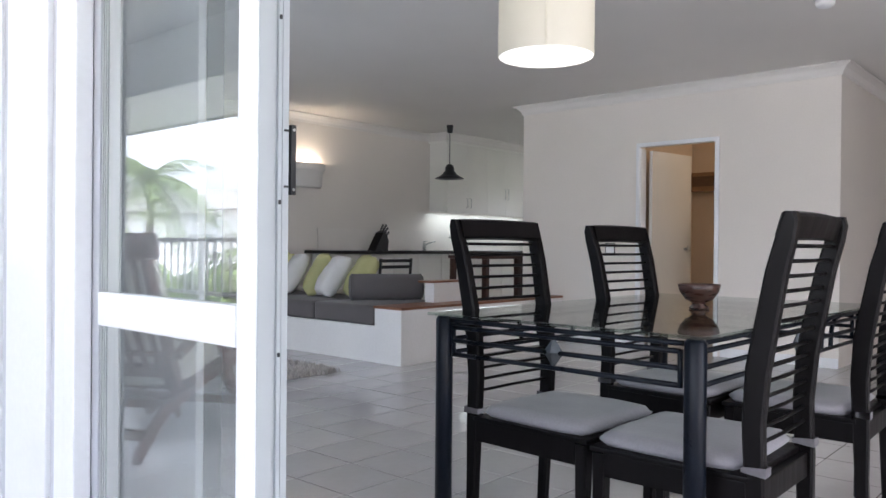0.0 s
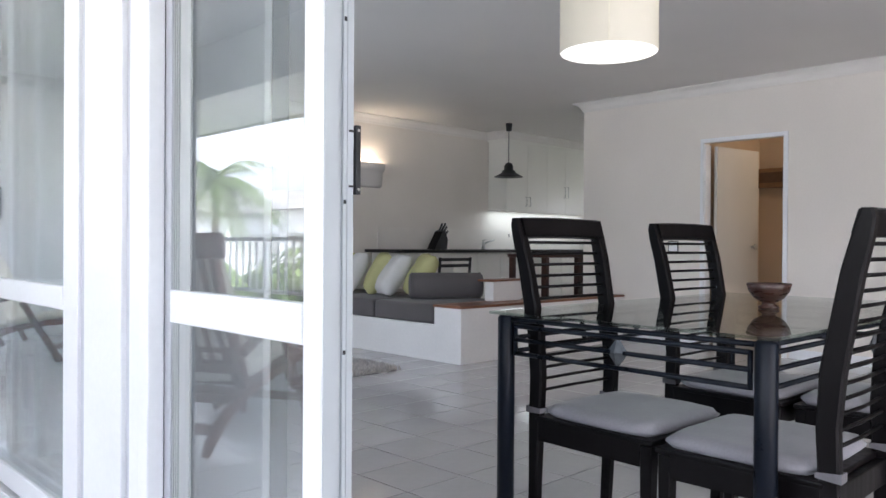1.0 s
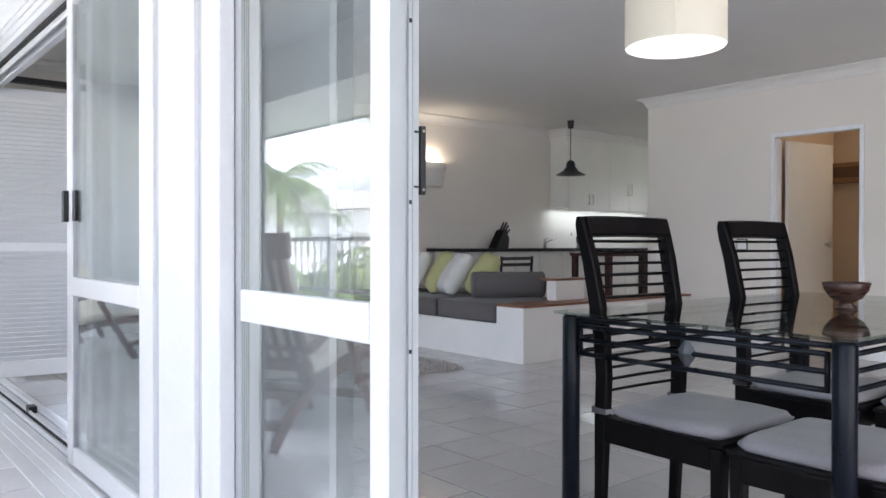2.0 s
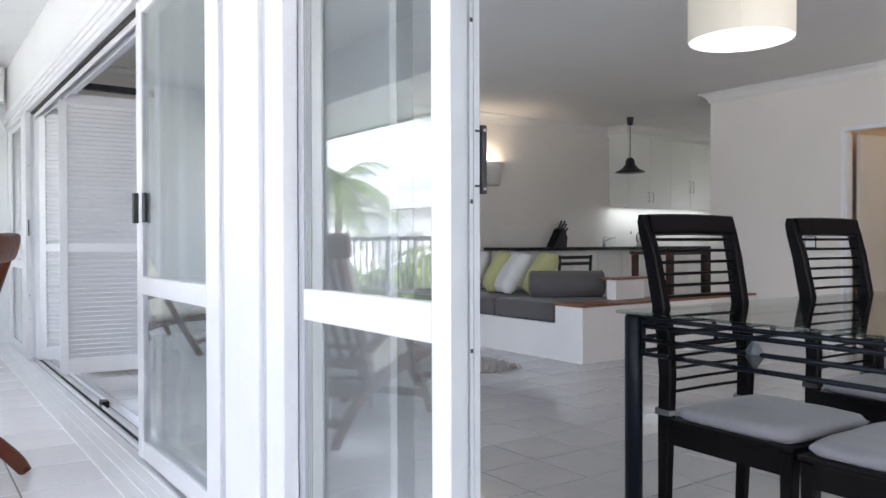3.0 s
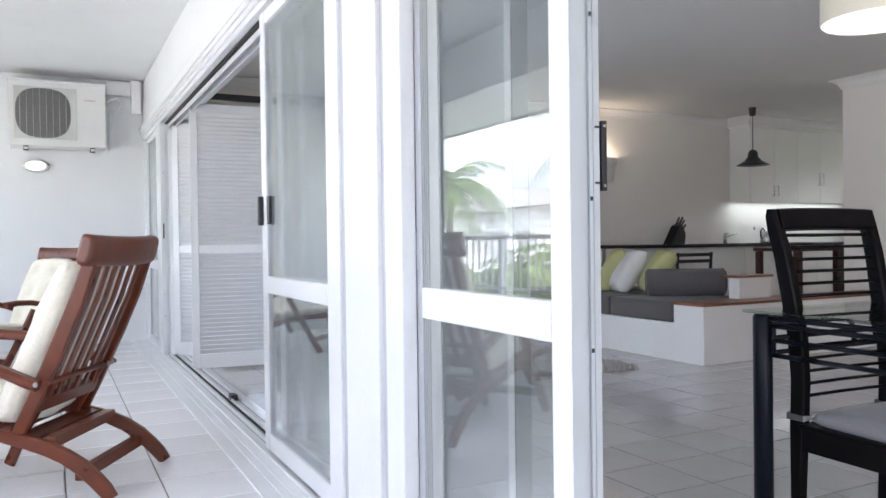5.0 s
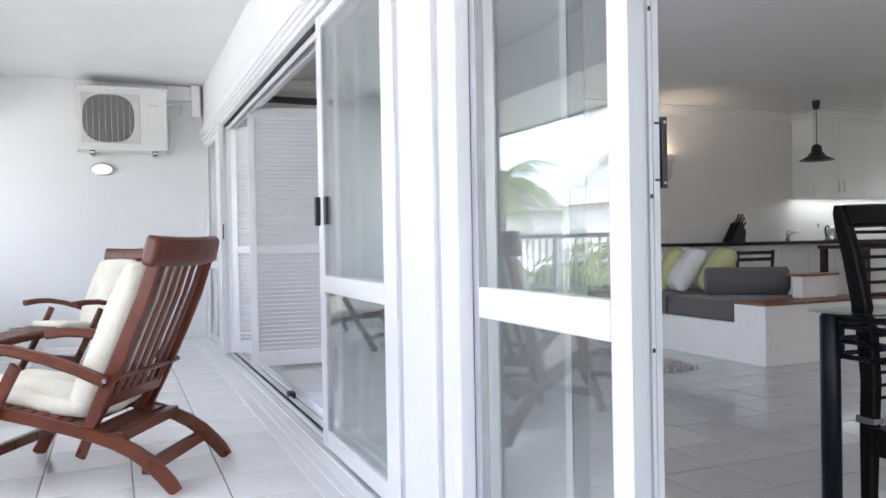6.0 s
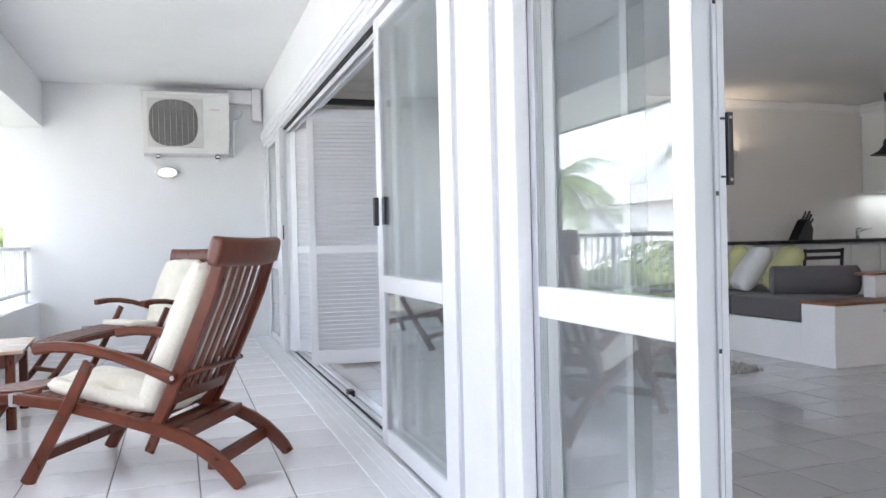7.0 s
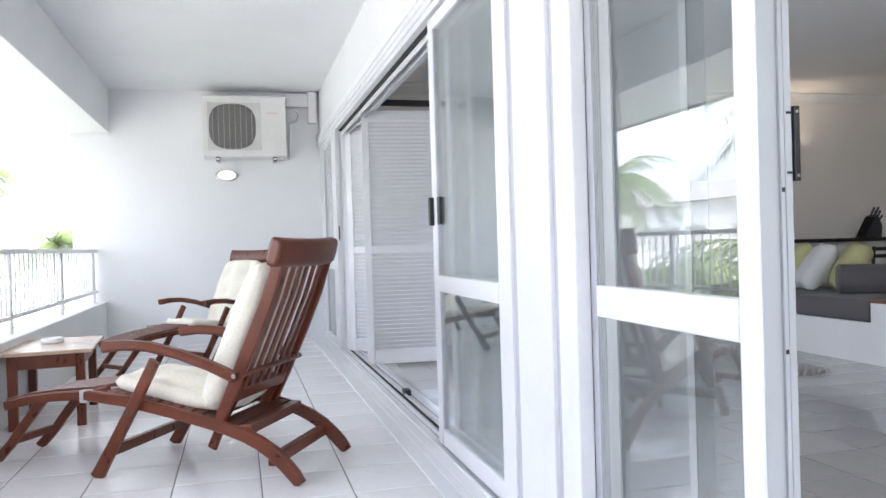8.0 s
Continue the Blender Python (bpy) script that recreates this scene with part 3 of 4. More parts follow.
part("back_rest", bm_box(5.50, 5.64, BY + 0.86, 7.34, 0, 0.52, bevel=0.006), M_BENCH, lounge)
for k, (a, b) in enumerate(((4.80, 5.60), (5.62, 6.42), (6.44, 7.25))):
    s = thing("seat_cushion", "charcoal upholstered seat cushion on the built-in bench", "cushion", "seat cushions", pose(0, 0, 0))
    bm = bm_box(BX + 0.0, BX + 0.93, a, b, 0.316, BZ - 0.002, bevel=0.03)
    for f in bm.faces:
        f.smooth = True
    part("cover", bm, M_CHAR, s)
for k, (px, py, lean, mt, lab) in enumerate(((5.20, 6.92, 20, M_LIME, "lime green"), (5.10, 6.60, 24, M_LINEN, "white"), (5.18, 6.28, 22, M_LIME, "lime green"),
                                             (5.08, 5.95, 28, M_LINEN, "white"), (5.16, 5.62, 24, M_LIME, "lime green"))):
    c = thing("scatter_pillow", lab + " linen scatter pillow leaning on the bench", "pillow", "scatter pillows",
              pose(px - 0.17, py, BZ + 0.02) @ pose(0, 0, 0, 0, 0, -117 - 5 * (k % 3)) @ pose(0, 0, 0, 84 - lean, 0, 0) @ pose(0, 0, 0, 0, 0, -3 + 5 * (k % 2)))
    part("cover", pad(bmesh.new(), -0.205, 0.205, 0.0, 0.45, -0.10, 0.10, n=18, seed=k + 3, corner=-0.05), mt, c)
b = thing("bolster", "charcoal upholstered bolster roll on the bench", "bolster")
bm = bmesh.new()
R0, R1 = Vector((4.80, 5.40, 0.618)), Vector((5.36, 4.99, 0.618))
tube(bm, [R0, R0.lerp(R1, 0.03), R0.lerp(R1, 0.97), R1], [0.105, 0.122, 0.122, 0.105], 28)
part("roll", bm, M_CHAR, b)
for q in (0.03, 0.97):
    bm = bmesh.new()
    tube(bm, [R0.lerp(R1, q - 0.006), R0.lerp(R1, q + 0.006)], 0.125, 28)
    part("piping", bm, M_CHAR, b)

# shag rug: a low pad thick with tufts
rnd = random.Random(11)
bm = bmesh.new()
for k in range(9000):
    a = rnd.uniform(0, 2 * math.pi)
    u, v = rnd.uniform(-1, 1), rnd.uniform(-1, 1)
    edge = 1 + 0.03 * noise.noise(Vector((u * 5, v * 5, 1)))
    x, y = 3.42 + u * 0.60 * edge, 5.55 + v * 0.93 * edge
    h, w = rnd.uniform(0.028, 0.058), 0.009
    lx, ly = rnd.uniform(-0.025, 0.025), rnd.uniform(-0.025, 0.025)
    vs = [bm.verts.new((x + w * math.cos(a + q), y + w * math.sin(a + q), 0.002)) for q in (0, 2.1, 4.2)]
    top = bm.verts.new((x + lx, y + ly, h))
    for i in range(3):
        bm.faces.new((vs[i], vs[(i + 1) % 3], top))
rug = thing("rug", "grey shag wool rug on the tiles", "rug")
part("shag", bm, M_RUG, rug)["kind"] = "stuff"
part("backing", bm_box(2.84, 4.0, 4.64, 6.46, 0.002, 0.012, bevel=0.003), M_RUG, rug)


# ---- dining set ----
TZ = 0.787
table = thing("dining_table", "black steel dining table with a clear glass top", "table", m=pose(1.885, 0.786, 0, 0, 0, -1.5))
TL, TW = 1.62, 0.945
g = part("tabletop", bm_box(-0.012, TL + 0.012, -0.012, TW + 0.012, TZ - 0.010, TZ, bevel=0.003), M_TABGLASS, table, "clear glass top")
g.visible_shadow = False
for x, y in ((0.03, 0.03), (0.03, TW - 0.03), (TL - 0.03, 0.03), (TL - 0.03, TW - 0.03)):
    bm = bmesh.new()
    tube(bm, [(x, y, 0.0), (x, y, TZ - 0.022), (x, y, TZ - 0.012)], [0.029, 0.029, 0.022], 20)
    part("leg", bm, M_METAL, table)


def apron(along, p0, length):
    """The rods between two legs, in a frame, with a lozenge and two bent braces."""
    a = Vector(along)
    o = Vector(p0)
    z = [TZ - 0.026, TZ - 0.048, TZ - 0.092, TZ - 0.138]
    for k in range(4):
        b0, b1 = (0.042, length - 0.042) if k else (0.02, length - 0.02)
        bmr = bmesh.new()
        tube(bmr, [o + a * b0 + Vector((0, 0, z[k])), o + a * b1 + Vector((0, 0, z[k]))], 0.0075, 8)
        part("rod", bmr, M_METAL, table)
    for b in (0.042, length - 0.042):
        bmr = bmesh.new()
        tube(bmr, [o + a * b + Vector((0, 0, z[1] + 0.006)), o + a * b + Vector((0, 0, z[3] - 0.006))], 0.0075, 8)
        part("end_rod", bmr, M_METAL, table)
    c = o + a * (length / 2) + Vector((0, 0, z[2]))
    n = a.cross(Vector((0, 0, 1)))
    bmr = bmesh.new()
    ring = [c + a * 0.036, c + Vector((0, 0, 0.048)), c - a * 0.036, c - Vector((0, 0, 0.048))]
    va = [bmr.verts.new(p) for p in ring]
    f0, f1 = bmr.verts.new(c + n * 0.018), bmr.verts.new(c - n * 0.018)
    for k in range(4):
        bmr.faces.new((va[k], va[(k + 1) % 4], f0))
        bmr.faces.new((va[(k + 1) % 4], va[k], f1))
    part("lozenge", bmr, M_LOZ, table, "cast steel lozenge")


M_LOZ = mat("cast_steel", (0.09, 0.10, 0.11), 0.4, 0.7, grain=0.2, grain_scale=60)
apron((0, 1, 0), (0.03, 0.03, 0), TW - 0.06)
apron((0, 1, 0), (TL - 0.03, 0.03, 0), TW - 0.06)
apron((1, 0, 0), (0.03, 0.03, 0), TL - 0.06)
apron((1, 0, 0), (0.03, TW - 0.03, 0), TL - 0.06)
for y in (0.03, TW - 0.03):
    for x, s in ((0.36, 1), (0.47, 1), (TL - 0.36, -1), (TL - 0.47, -1)):
        bm = bmesh.new()
        pts = [(x + s * 0.10 * q + s * 0.03 * math.sin(q * 3.14), y, TZ - 0.028 - 0.105 * q * q) for q in (0, 0.25, 0.5, 0.75, 1.0)]
        bar(bm, pts, 0.015, 0.014, (0, 1, 0), 0.003)
        part("brace", bm, M_METAL, table)


def dining_chair(m, label):
    """A dark slatted chair that faces its own +y, with a tied seat pad. Its seat back lies at y = 0."""
    c = thing("dining_chair", label, "chair", "chairs round the table", m)
    sz, w = 0.415, 0.225
    # back uprights run down into the rear legs
    prof = [(-0.012, 0.0), (-0.004, 0.22), (0.0, 0.40), (0.006, 0.56), (-0.004, 0.70), (-0.022, 0.80), (-0.050, 0.95), (-0.074, 1.04), (-0.084, 1.082), (-0.084, 1.104)]
    wid = [0.036, 0.042, 0.052, 0.055, 0.060, 0.058, 0.053, 0.048, 0.040, 0.028]
    flare = [-0.004, 0.0, 0.0, 0.0, 0.0, 0.002, 0.008, 0.013, 0.015, 0.015]
    for s in (-1, 1):
        bmu = bmesh.new()
        bar(bmu, [(s * (w - 0.018 + f), y, z) for (y, z), f in zip(prof, flare)], wid, 0.036, (1, 0, 0), 0.006)
        part("back_post", bmu, M_WENGE, c)
    bmu = bmesh.new()
    rows = []
    for u in (-1, -0.6, -0.2, 0.2, 0.6, 1):
        rows.append((u * (w - 0.004), -0.070 - 0.006 * (1 - u * u), 1.068 + 0.004 * (1 - u * u)))
    bar(bmu, rows, 0.036, 0.072, (0, -0.27, 0.96), 0.007)
    part("top_rail", bmu, M_WENGE, c)
    for k in range(14):
        z = 0.505 + k * 0.0395
        y = float(np.interp(z, [q[1] for q in prof], [q[0] for q in prof]))
        bmu = bmesh.new()
        tube(bmu, [(-w + 0.03, y - 0.004, z), (0, y - 0.010, z), (w - 0.03, y - 0.004, z)], 0.0055, 7)
        part("slat", bmu, M_WENGE, c)
    for s in (-1, 1):
        bmu = bmesh.new()
        bar(bmu, [(s * (w - 0.022), 0.440, 0.0), (s * (w - 0.02), 0.448, 0.2), (s * (w - 0.022), 0.448, sz - 0.01)], [0.030, 0.036, 0.044], 0.042, (1, 0, 0), 0.005)
        part("front_leg", bmu, M_WENGE, c)
        part("side_rail", bm_box(s * (w - 0.012) - 0.013, s * (w - 0.012) + 0.013, 0.02, 0.43, sz - 0.075, sz - 0.004, bevel=0.004), M_WENGE, c)
    part("front_rail", bm_box(-w + 0.04, w - 0.04, 0.435, 0.462, sz - 0.075, sz - 0.004, bevel=0.004), M_WENGE, c)
    part("rear_rail", bm_box(-w + 0.03, w - 0.03, -0.012, 0.014, sz - 0.075, sz - 0.004, bevel=0.004), M_WENGE, c)
    part("seat", bm_box(-w - 0.004, w + 0.004, 0.012, 0.475, sz - 0.006, sz + 0.010, bevel=0.005), M_WENGE, c)
    cush = part("seat_pad", pad(bmesh.new(), -w - 0.006, w + 0.006, 0.025, 0.472, sz + 0.004, sz + 0.056, n=14, puff=2.3, seed=4), M_GREYSEAT, c, "grey cotton seat pad")
    for s in (-1, 1):
        bmu = bmesh.new()
        x, y = s * (w - 0.018), 0.0
        ring = [(x - 0.0205, y - 0.0315), (x + 0.0205, y - 0.0315), (x + 0.0205, y + 0.0315), (x - 0.0205, y + 0.0315)]
        lo = [bmu.verts.new((a, b, sz + 0.014 + 0.002 * i)) for i, (a, b) in enumerate(ring)]
        hi = [bmu.verts.new((a, b, sz + 0.040 - 0.002 * i)) for i, (a, b) in enumerate(ring)]
        for k in range(4):
            bmu.faces.new((lo[k], lo[(k + 1) % 4], hi[(k + 1) % 4], hi[k]))
        bmesh.ops.solidify(bmu, geom=bmu.faces[:], thickness=0.0015)
        part("tie_strap", bmu, M_GREYSEAT, cush)
    return c


LAB = "dark slatted wooden dining chair with a grey tied seat pad"
ch = dining_chair(pose(2.275, 1.66, 0, 0, 0, 177), LAB)
copy_thing(ch, pose(3.13, 1.625, 0, 0, 0, 177))
copy_thing(ch, pose(2.21, 0.69, 0, 0, 0, 0))
copy_thing(ch, pose(3.14, 0.66, 0, 0, 0, 1))

bowl = thing("bowl", "dark brown turned bowl on a foot, on the glass table", "bowl", m=pose(2.723, 1.148, TZ) @ Matrix.Diagonal((0.74, 0.74, 0.80, 1)))
bm = bmesh.new()
lathe(bm, [(0.0, 0.002), (0.048, 0.002), (0.048, 0.010), (0.030, 0.022), (0.034, 0.030), (0.066, 0.046), (0.092, 0.078), (0.103, 0.112), (0.100, 0.115), (0.094, 0.110), (0.082, 0.080), (0.055, 0.050), (0.0, 0.042)], 40)
part("body", bm, M_BOWL, bowl)

# drum pendant over the table
DX, DY, DZ = 2.342, 1.573, 1.703
drum = thing("drum_pendant", "cream fabric drum pendant lamp, lit", "pendant lamp", m=pose(DX, DY, 0))
bm = bmesh.new()
lathe(bm, [(0.172, DZ), (0.174, DZ + 0.005), (0.174, DZ + 0.315), (0.172, DZ + 0.32)], 64)
part("shade", bm, M_SHADE, drum)
bm = bmesh.new()
box(bm, -0.003, 0.003, -0.1785, -0.1745, DZ, DZ + 0.32, m=Matrix.Rotation(radians(-56), 4, "Z"))
part("seam", bm, M_CREAM, drum)
bm = bmesh.new()
lathe(bm, [(0.0, DZ + 0.001), (0.171, DZ + 0.001), (0.171, DZ + 0.006), (0.0, DZ + 0.006)], 48)
part("diffuser", bm, M_DIFFUSER, drum, "glowing white diffuser")
bm = bmesh.new()
tube(bm, [(0, 0, DZ + 0.25), (0, 0, IC - 0.03)], 0.006, 8)
part("cord", bm, M_RAIL, drum)
bm = bmesh.new()
lathe(bm, [(0, IC - 0.03), (0.05, IC - 0.03), (0.05, IC - 0.001), (0, IC - 0.001)], 24)
part("ceiling_rose", bm, M_RAIL, drum)
lamp("drum_bulb", "POINT", 0.16, (1.0, 0.95, 0.86), pose(DX, DY, DZ + 0.20), radius=0.05)

# small black pendant by the kitchen
pd = thing("pendant_lamp", "small black metal pendant lamp on a cord", "pendant lamp", m=pose(7.53, 6.54, 0))
bm = bmesh.new()
lathe(bm, [(0.0, IC - 0.10), (0.035, IC - 0.10), (0.045, IC - 0.001)], 20)
part("ceiling_rose", bm, M_BLACK, pd)
bm = bmesh.new()
tube(bm, [(0, 0, 2.06), (0, 0, IC - 0.09)], 0.005, 8)
part("cord", bm, M_BLACK, pd)
bm = bmesh.new()
lathe(bm, [(0.02, 2.075), (0.045, 2.06), (0.058, 2.03), (0.060, 1.985), (0.085, 1.965), (0.092, 1.945), (0.15, 1.91), (0.19, 1.89), (0.188, 1.887), (0.14, 1.903), (0.075, 1.940), (0.0, 1.965)], 36)
part("shade", bm, M_BLACK, pd)

# wall uplighter
sc = thing("wall_uplighter", "white plaster wall uplighter, lit", "wall lamp", m=pose(5.84, BACK, 0))
bm = bmesh.new()
seg = 20
prof_s = [(0.18, 1.70), (0.205, 1.72), (0.215, 1.89), (0.23, 1.90), (0.245, 1.915), (0.25, 1.985), (0.24, 1.99), (0.21, 1.90), (0.19, 1.73)]
rings = [[bm.verts.new((r * math.cos(math.pi + math.pi * k / seg), 0.62 * r * math.sin(math.pi + math.pi * k / seg), z)) for k in range(seg + 1)] for r, z in prof_s]
for r0, r1 in zip(rings, rings[1:]):
    for k in range(seg):
        bm.faces.new((r0[k], r0[k + 1], r1[k + 1], r1[k])).smooth = True
bm.faces.new(rings[0])
part("bowl", bm, M_CEIL, sc)
lamp("uplighter_bulb", "POINT", 1.6, (1.0, 0.82, 0.6), pose(5.84, BACK - 0.08, 1.95), radius=0.03)

# ---- kitchen ----
wt = thing("worktop", "black stone kitchen worktop", "worktop")
part("slab", bm_box(5.80, 10.45, 6.74, BACK - 0.003, 0.905, 0.945, bevel=0.005), M_STONE, wt)
for k in range(5):
    x0 = 5.90 + k * 0.90
    u = thing("base_cabinet", "cream laminate kitchen base cabinet", "cabinet", "base cabinets", pose(x0, 6.82, 0))
    part("body", bm_box(0, 0.898, 0.02, 0.50, 0.0, 0.904), M_CAB, u)
    for d in (0, 1):
        part("door", bm_box(0.003 + d * 0.449, 0.446 + d * 0.449, 0.0, 0.019, 0.09, 0.89, bevel=0.002), M_CAB, u)
for k, wide in ((0, 0.90), (1, 0.90), (2, 0.66)):
    x0 = 8.02 + k * 0.90
    u = thing("wall_cabinet", "cream laminate wall cabinet with steel handles", "cabinet", "wall cabinets", pose(x0, 7.0, 0))
    part("body", bm_box(0, wide - 0.002, 0.02, 0.34, 1.50, 2.46), M_CAB, u)
    for d in (0, 1):
        dr = part("door", bm_box(0.0015 + d * wide / 2, wide / 2 - 0.0015 + d * wide / 2, 0.0, 0.019, 1.472, 2.44, bevel=0.002), M_CAB, u)
        hx = wide / 2 + (0.04 if d else -0.04)
        bm = bmesh.new()
        z0, z1 = (1.56, 1.69) if k == 0 else (1.72, 1.88)
        tube(bm, [(hx, -0.001, z0), (hx, -0.028, z0), (hx, -0.028, z1), (hx, -0.001, z1)], 0.006, 8)
        part("handle", bm, M_STEEL, dr, "steel bar handle")
structure("wall_bulkhead", bm_box(8.0, 10.48, 7.01, BACK, 2.461, IC - 0.001), M_CAB, "cream bulkhead over the wall cabinets", "wall")
structure("splashback", bm_box(6.0, 10.48, BACK - 0.010, BACK - 0.001, 0.945, 1.22), M_SPLASH, "pale tiled splashback strip", "splashback")
lt = thing("under_cabinet_light", "white strip light under the wall cabinets, lit", "strip light")
part("tube", bm_box(8.3, 10.3, 7.10, 7.14, 1.484, 1.499, bevel=0.004), mat("lit_strip", (0.8, 0.8, 0.8), 0.5, emit=((1.0, 0.98, 0.94), 0.25)), lt)
lamp("strip_light", "AREA", 1.6, (0.90, 1.0, 0.96), look((9.1, 7.16, 1.482), (9.1, 7.24, 0)), size=2.2, size_y=0.26)

kb = thing("knife_block", "dark wooden knife block with knives on the worktop", "knife block", m=pose(6.70, 7.0, 0.945, 0, 0, 10) @ Matrix.Scale(1.22, 4))
bm = bmesh.new()
vs = [(-0.12, 0), (0.10, 0), (0.115, 0.10), (0.06, 0.20), (0.02, 0.185)]
lo = [bm.verts.new((a, -0.05, z)) for a, z in vs]
hi = [bm.verts.new((a, 0.05, z)) for a, z in vs]
bm.faces.new(lo)
bm.faces.new(hi[::-1])
for k in range(5):
    bm.faces.new((lo[k], lo[(k + 1) % 5], hi[(k + 1) % 5], hi[k]))
part("block", bm, M_WENGE, kb)
for k, (a, z) in enumerate(((0.05, 0.185), (0.075, 0.165), (0.095, 0.135))):
    for y in (-0.02, 0.02):
        bm = bmesh.new()
        bar(bm, [(a, y, z), (a + 0.06, y, z + 0.085 - 0.012 * k)], 0.022, 0.014, (0, 1, 0), 0.003)
        part("knife_handle", bm, M_BLACK, kb)
tp = thing("kitchen_tap", "chrome kitchen mixer tap behind the worktop", "tap", m=pose(7.66, 7.1, 0.945))
bm = bmesh.new()
tube(bm, [(0, 0, 0), (0, 0, 0.10)], [0.024, 0.020], 14)
part("body", bm, M_STEEL, tp)
bm = bmesh.new()
tube(bm, [(0, 0, 0.07), (0.06, -0.03, 0.10), (0.15, -0.06, 0.125)], 0.011, 10)
part("spout", bm, M_STEEL, tp)
bm = bmesh.new()
tube(bm, [(0, 0, 0.10), (-0.02, 0, 0.12), (0.05, -0.02, 0.13)], 0.007, 8)
part("lever", bm, M_STEEL, tp)
ke = thing("kettle", "brushed steel kettle on the worktop", "kettle", m=pose(8.32, 7.0, 0.945))
bm = bmesh.new()
lathe(bm, [(0, 0), (0.085, 0), (0.09, 0.02), (0.075, 0.11), (0.055, 0.155), (0.03, 0.17), (0.0, 0.172)], 28)
part("body", bm, M_STEEL, ke)
bm = bmesh.new()
tube(bm, [(-0.05, 0, 0.16), (-0.09, 0, 0.19), (-0.125, 0, 0.15), (-0.12, 0, 0.08), (-0.085, 0, 0.05)], 0.010, 8)
part("handle", bm, M_BLACK, ke)
bm = bmesh.new()
tube(bm, [(0.06, 0, 0.11), (0.115, 0, 0.155)], [0.018, 0.010], 10)
part("spout", bm, M_STEEL, ke)
so = thing("wall_socket", "white plastic wall socket with a dark outline", "socket", m=pose(8.50, BACK - 0.006, 1.14))
part("plate", bm_box(-0.055, 0.055, 0, 0.006, -0.04, 0.04, bevel=0.002), M_RAIL, so)
part("rocker", bm_box(-0.045, -0.012, -0.004, 0, -0.025, 0.025, bevel=0.001), M_DARK, so)
sw = thing("light_switch", "white light switch plate with a dark edge", "light switch", m=pose(FAR - 0.001, 3.92, 1.0))
part("backing", bm_box(-0.004, 0, -0.056, 0.056, -0.056, 0.056), M_DARK, sw)
part("plate", bm_box(-0.010, -0.0045, -0.046, 0.046, -0.046, 0.046, bevel=0.001), M_RAIL, sw)

# black stool chair and dark timber bar beside the kitchen
bs = thing("metal_chair", "black metal chair with a two-bar back", "chair", m=pose(6.21, 6.22, 0))
for x in (-0.245, 0.245):
    bm = bmesh.new()
    tube(bm, [(x, -0.02, 0), (x, 0, 0.45), (x, -0.03, 0.86)], 0.017, 10)
    part("back_leg", bm, M_BLACK, bs)
    bm = bmesh.new()
    tube(bm, [(x, 0.38, 0), (x, 0.38, 0.45)], 0.014, 10)
    part("front_leg", bm, M_BLACK, bs)
for z in (0.835, 0.765):
    part("back_bar", bm_box(-0.245, 0.245, -0.038, -0.018, z - 0.018, z + 0.018, bevel=0.004), M_BLACK, bs)
part("seat", bm_box(-0.25, 0.25, -0.01, 0.40, 0.44, 0.47, bevel=0.01), M_BLACK, bs)
bt = thing("bar_table", "dark red timber bar table beside the kitchen", "table", m=pose(7.25, 5.45, 0))
M_CAPDARK = mat("dark_red_timber", (0.05, 0.02, 0.014), 0.35, grain=0.25, grain_scale=7, stretch=(1, 9, 9))
part("top", bm_box(-0.30, 0.75, 0.0, 0.6, 0.862, 0.90, bevel=0.005), M_CAPDARK, bt)
for x, y in ((0.36, 0.05), (-0.26, 0.05), (0.36, 0.55), (-0.26, 0.55)):
    part("leg", bm_box(x - 0.03, x + 0.03, y - 0.03, y + 0.03, 0, 0.861, bevel=0.004), M_CAPDARK, bt)
part("side_panel", bm_box(0.46, 0.72, 0.10, 0.13, 0.40, 0.861, bevel=0.003), M_CAPDARK, bt)

sd = thing("smoke_detector", "small white smoke detector on the ceiling", "smoke detector", m=pose(5.22, 1.40, IC))
bm = bmesh.new()
lathe(bm, [(0, -0.045), (0.04, -0.042), (0.055, -0.03), (0.06, -0.001), (0.0, -0.001)], 28)
part("body", bm, M_RAIL, sd)

# ---- inner door ----
bm = bmesh.new()
for a, b in ((T0 - 0.035, T0 + 0.002), (T1 - 0.002, T1 + 0.035)):
    box(bm, FAR - 0.016, FAR + 0.002, a, b, 0, 2.016, bevel=0.003)
box(bm, FAR - 0.016, FAR + 0.002, T0 - 0.035, T1 + 0.035, 2.016, 2.055, bevel=0.003)
for a, b in ((T0, T0 + 0.012), (T1 - 0.012, T1)):
    box(bm, FAR + 0.003, FAR + 0.11, a, b, 0, 2.0)
structure("trim_door", bm, M_FRAME, "white painted door architrave", "architrave")
door = thing("door_inner", "cream painted inner door standing open", "door", m=pose(FAR + 0.125, T1 - 0.040, 0, 0, 0, -9.0), kind="structure")
part("leaf", bm_box(0, 0.70, -0.035, 0, 0.01, 1.99, bevel=0.002), M_DOOR, door)
bm = bmesh.new()
tube(bm, [(0.585, -0.036, 1.0), (0.585, -0.062, 1.0), (0.585, -0.075, 1.0), (0.585, -0.092, 1.0)], [0.013, 0.013, 0.032, 0.026], 16)
part("door_knob", bm, M_STEEL, door, "steel door knob")
bx = thing("wall_box", "dark slatted wooden wall box in the hall", "wall box", m=pose(8.59, 3.42, 1.78))
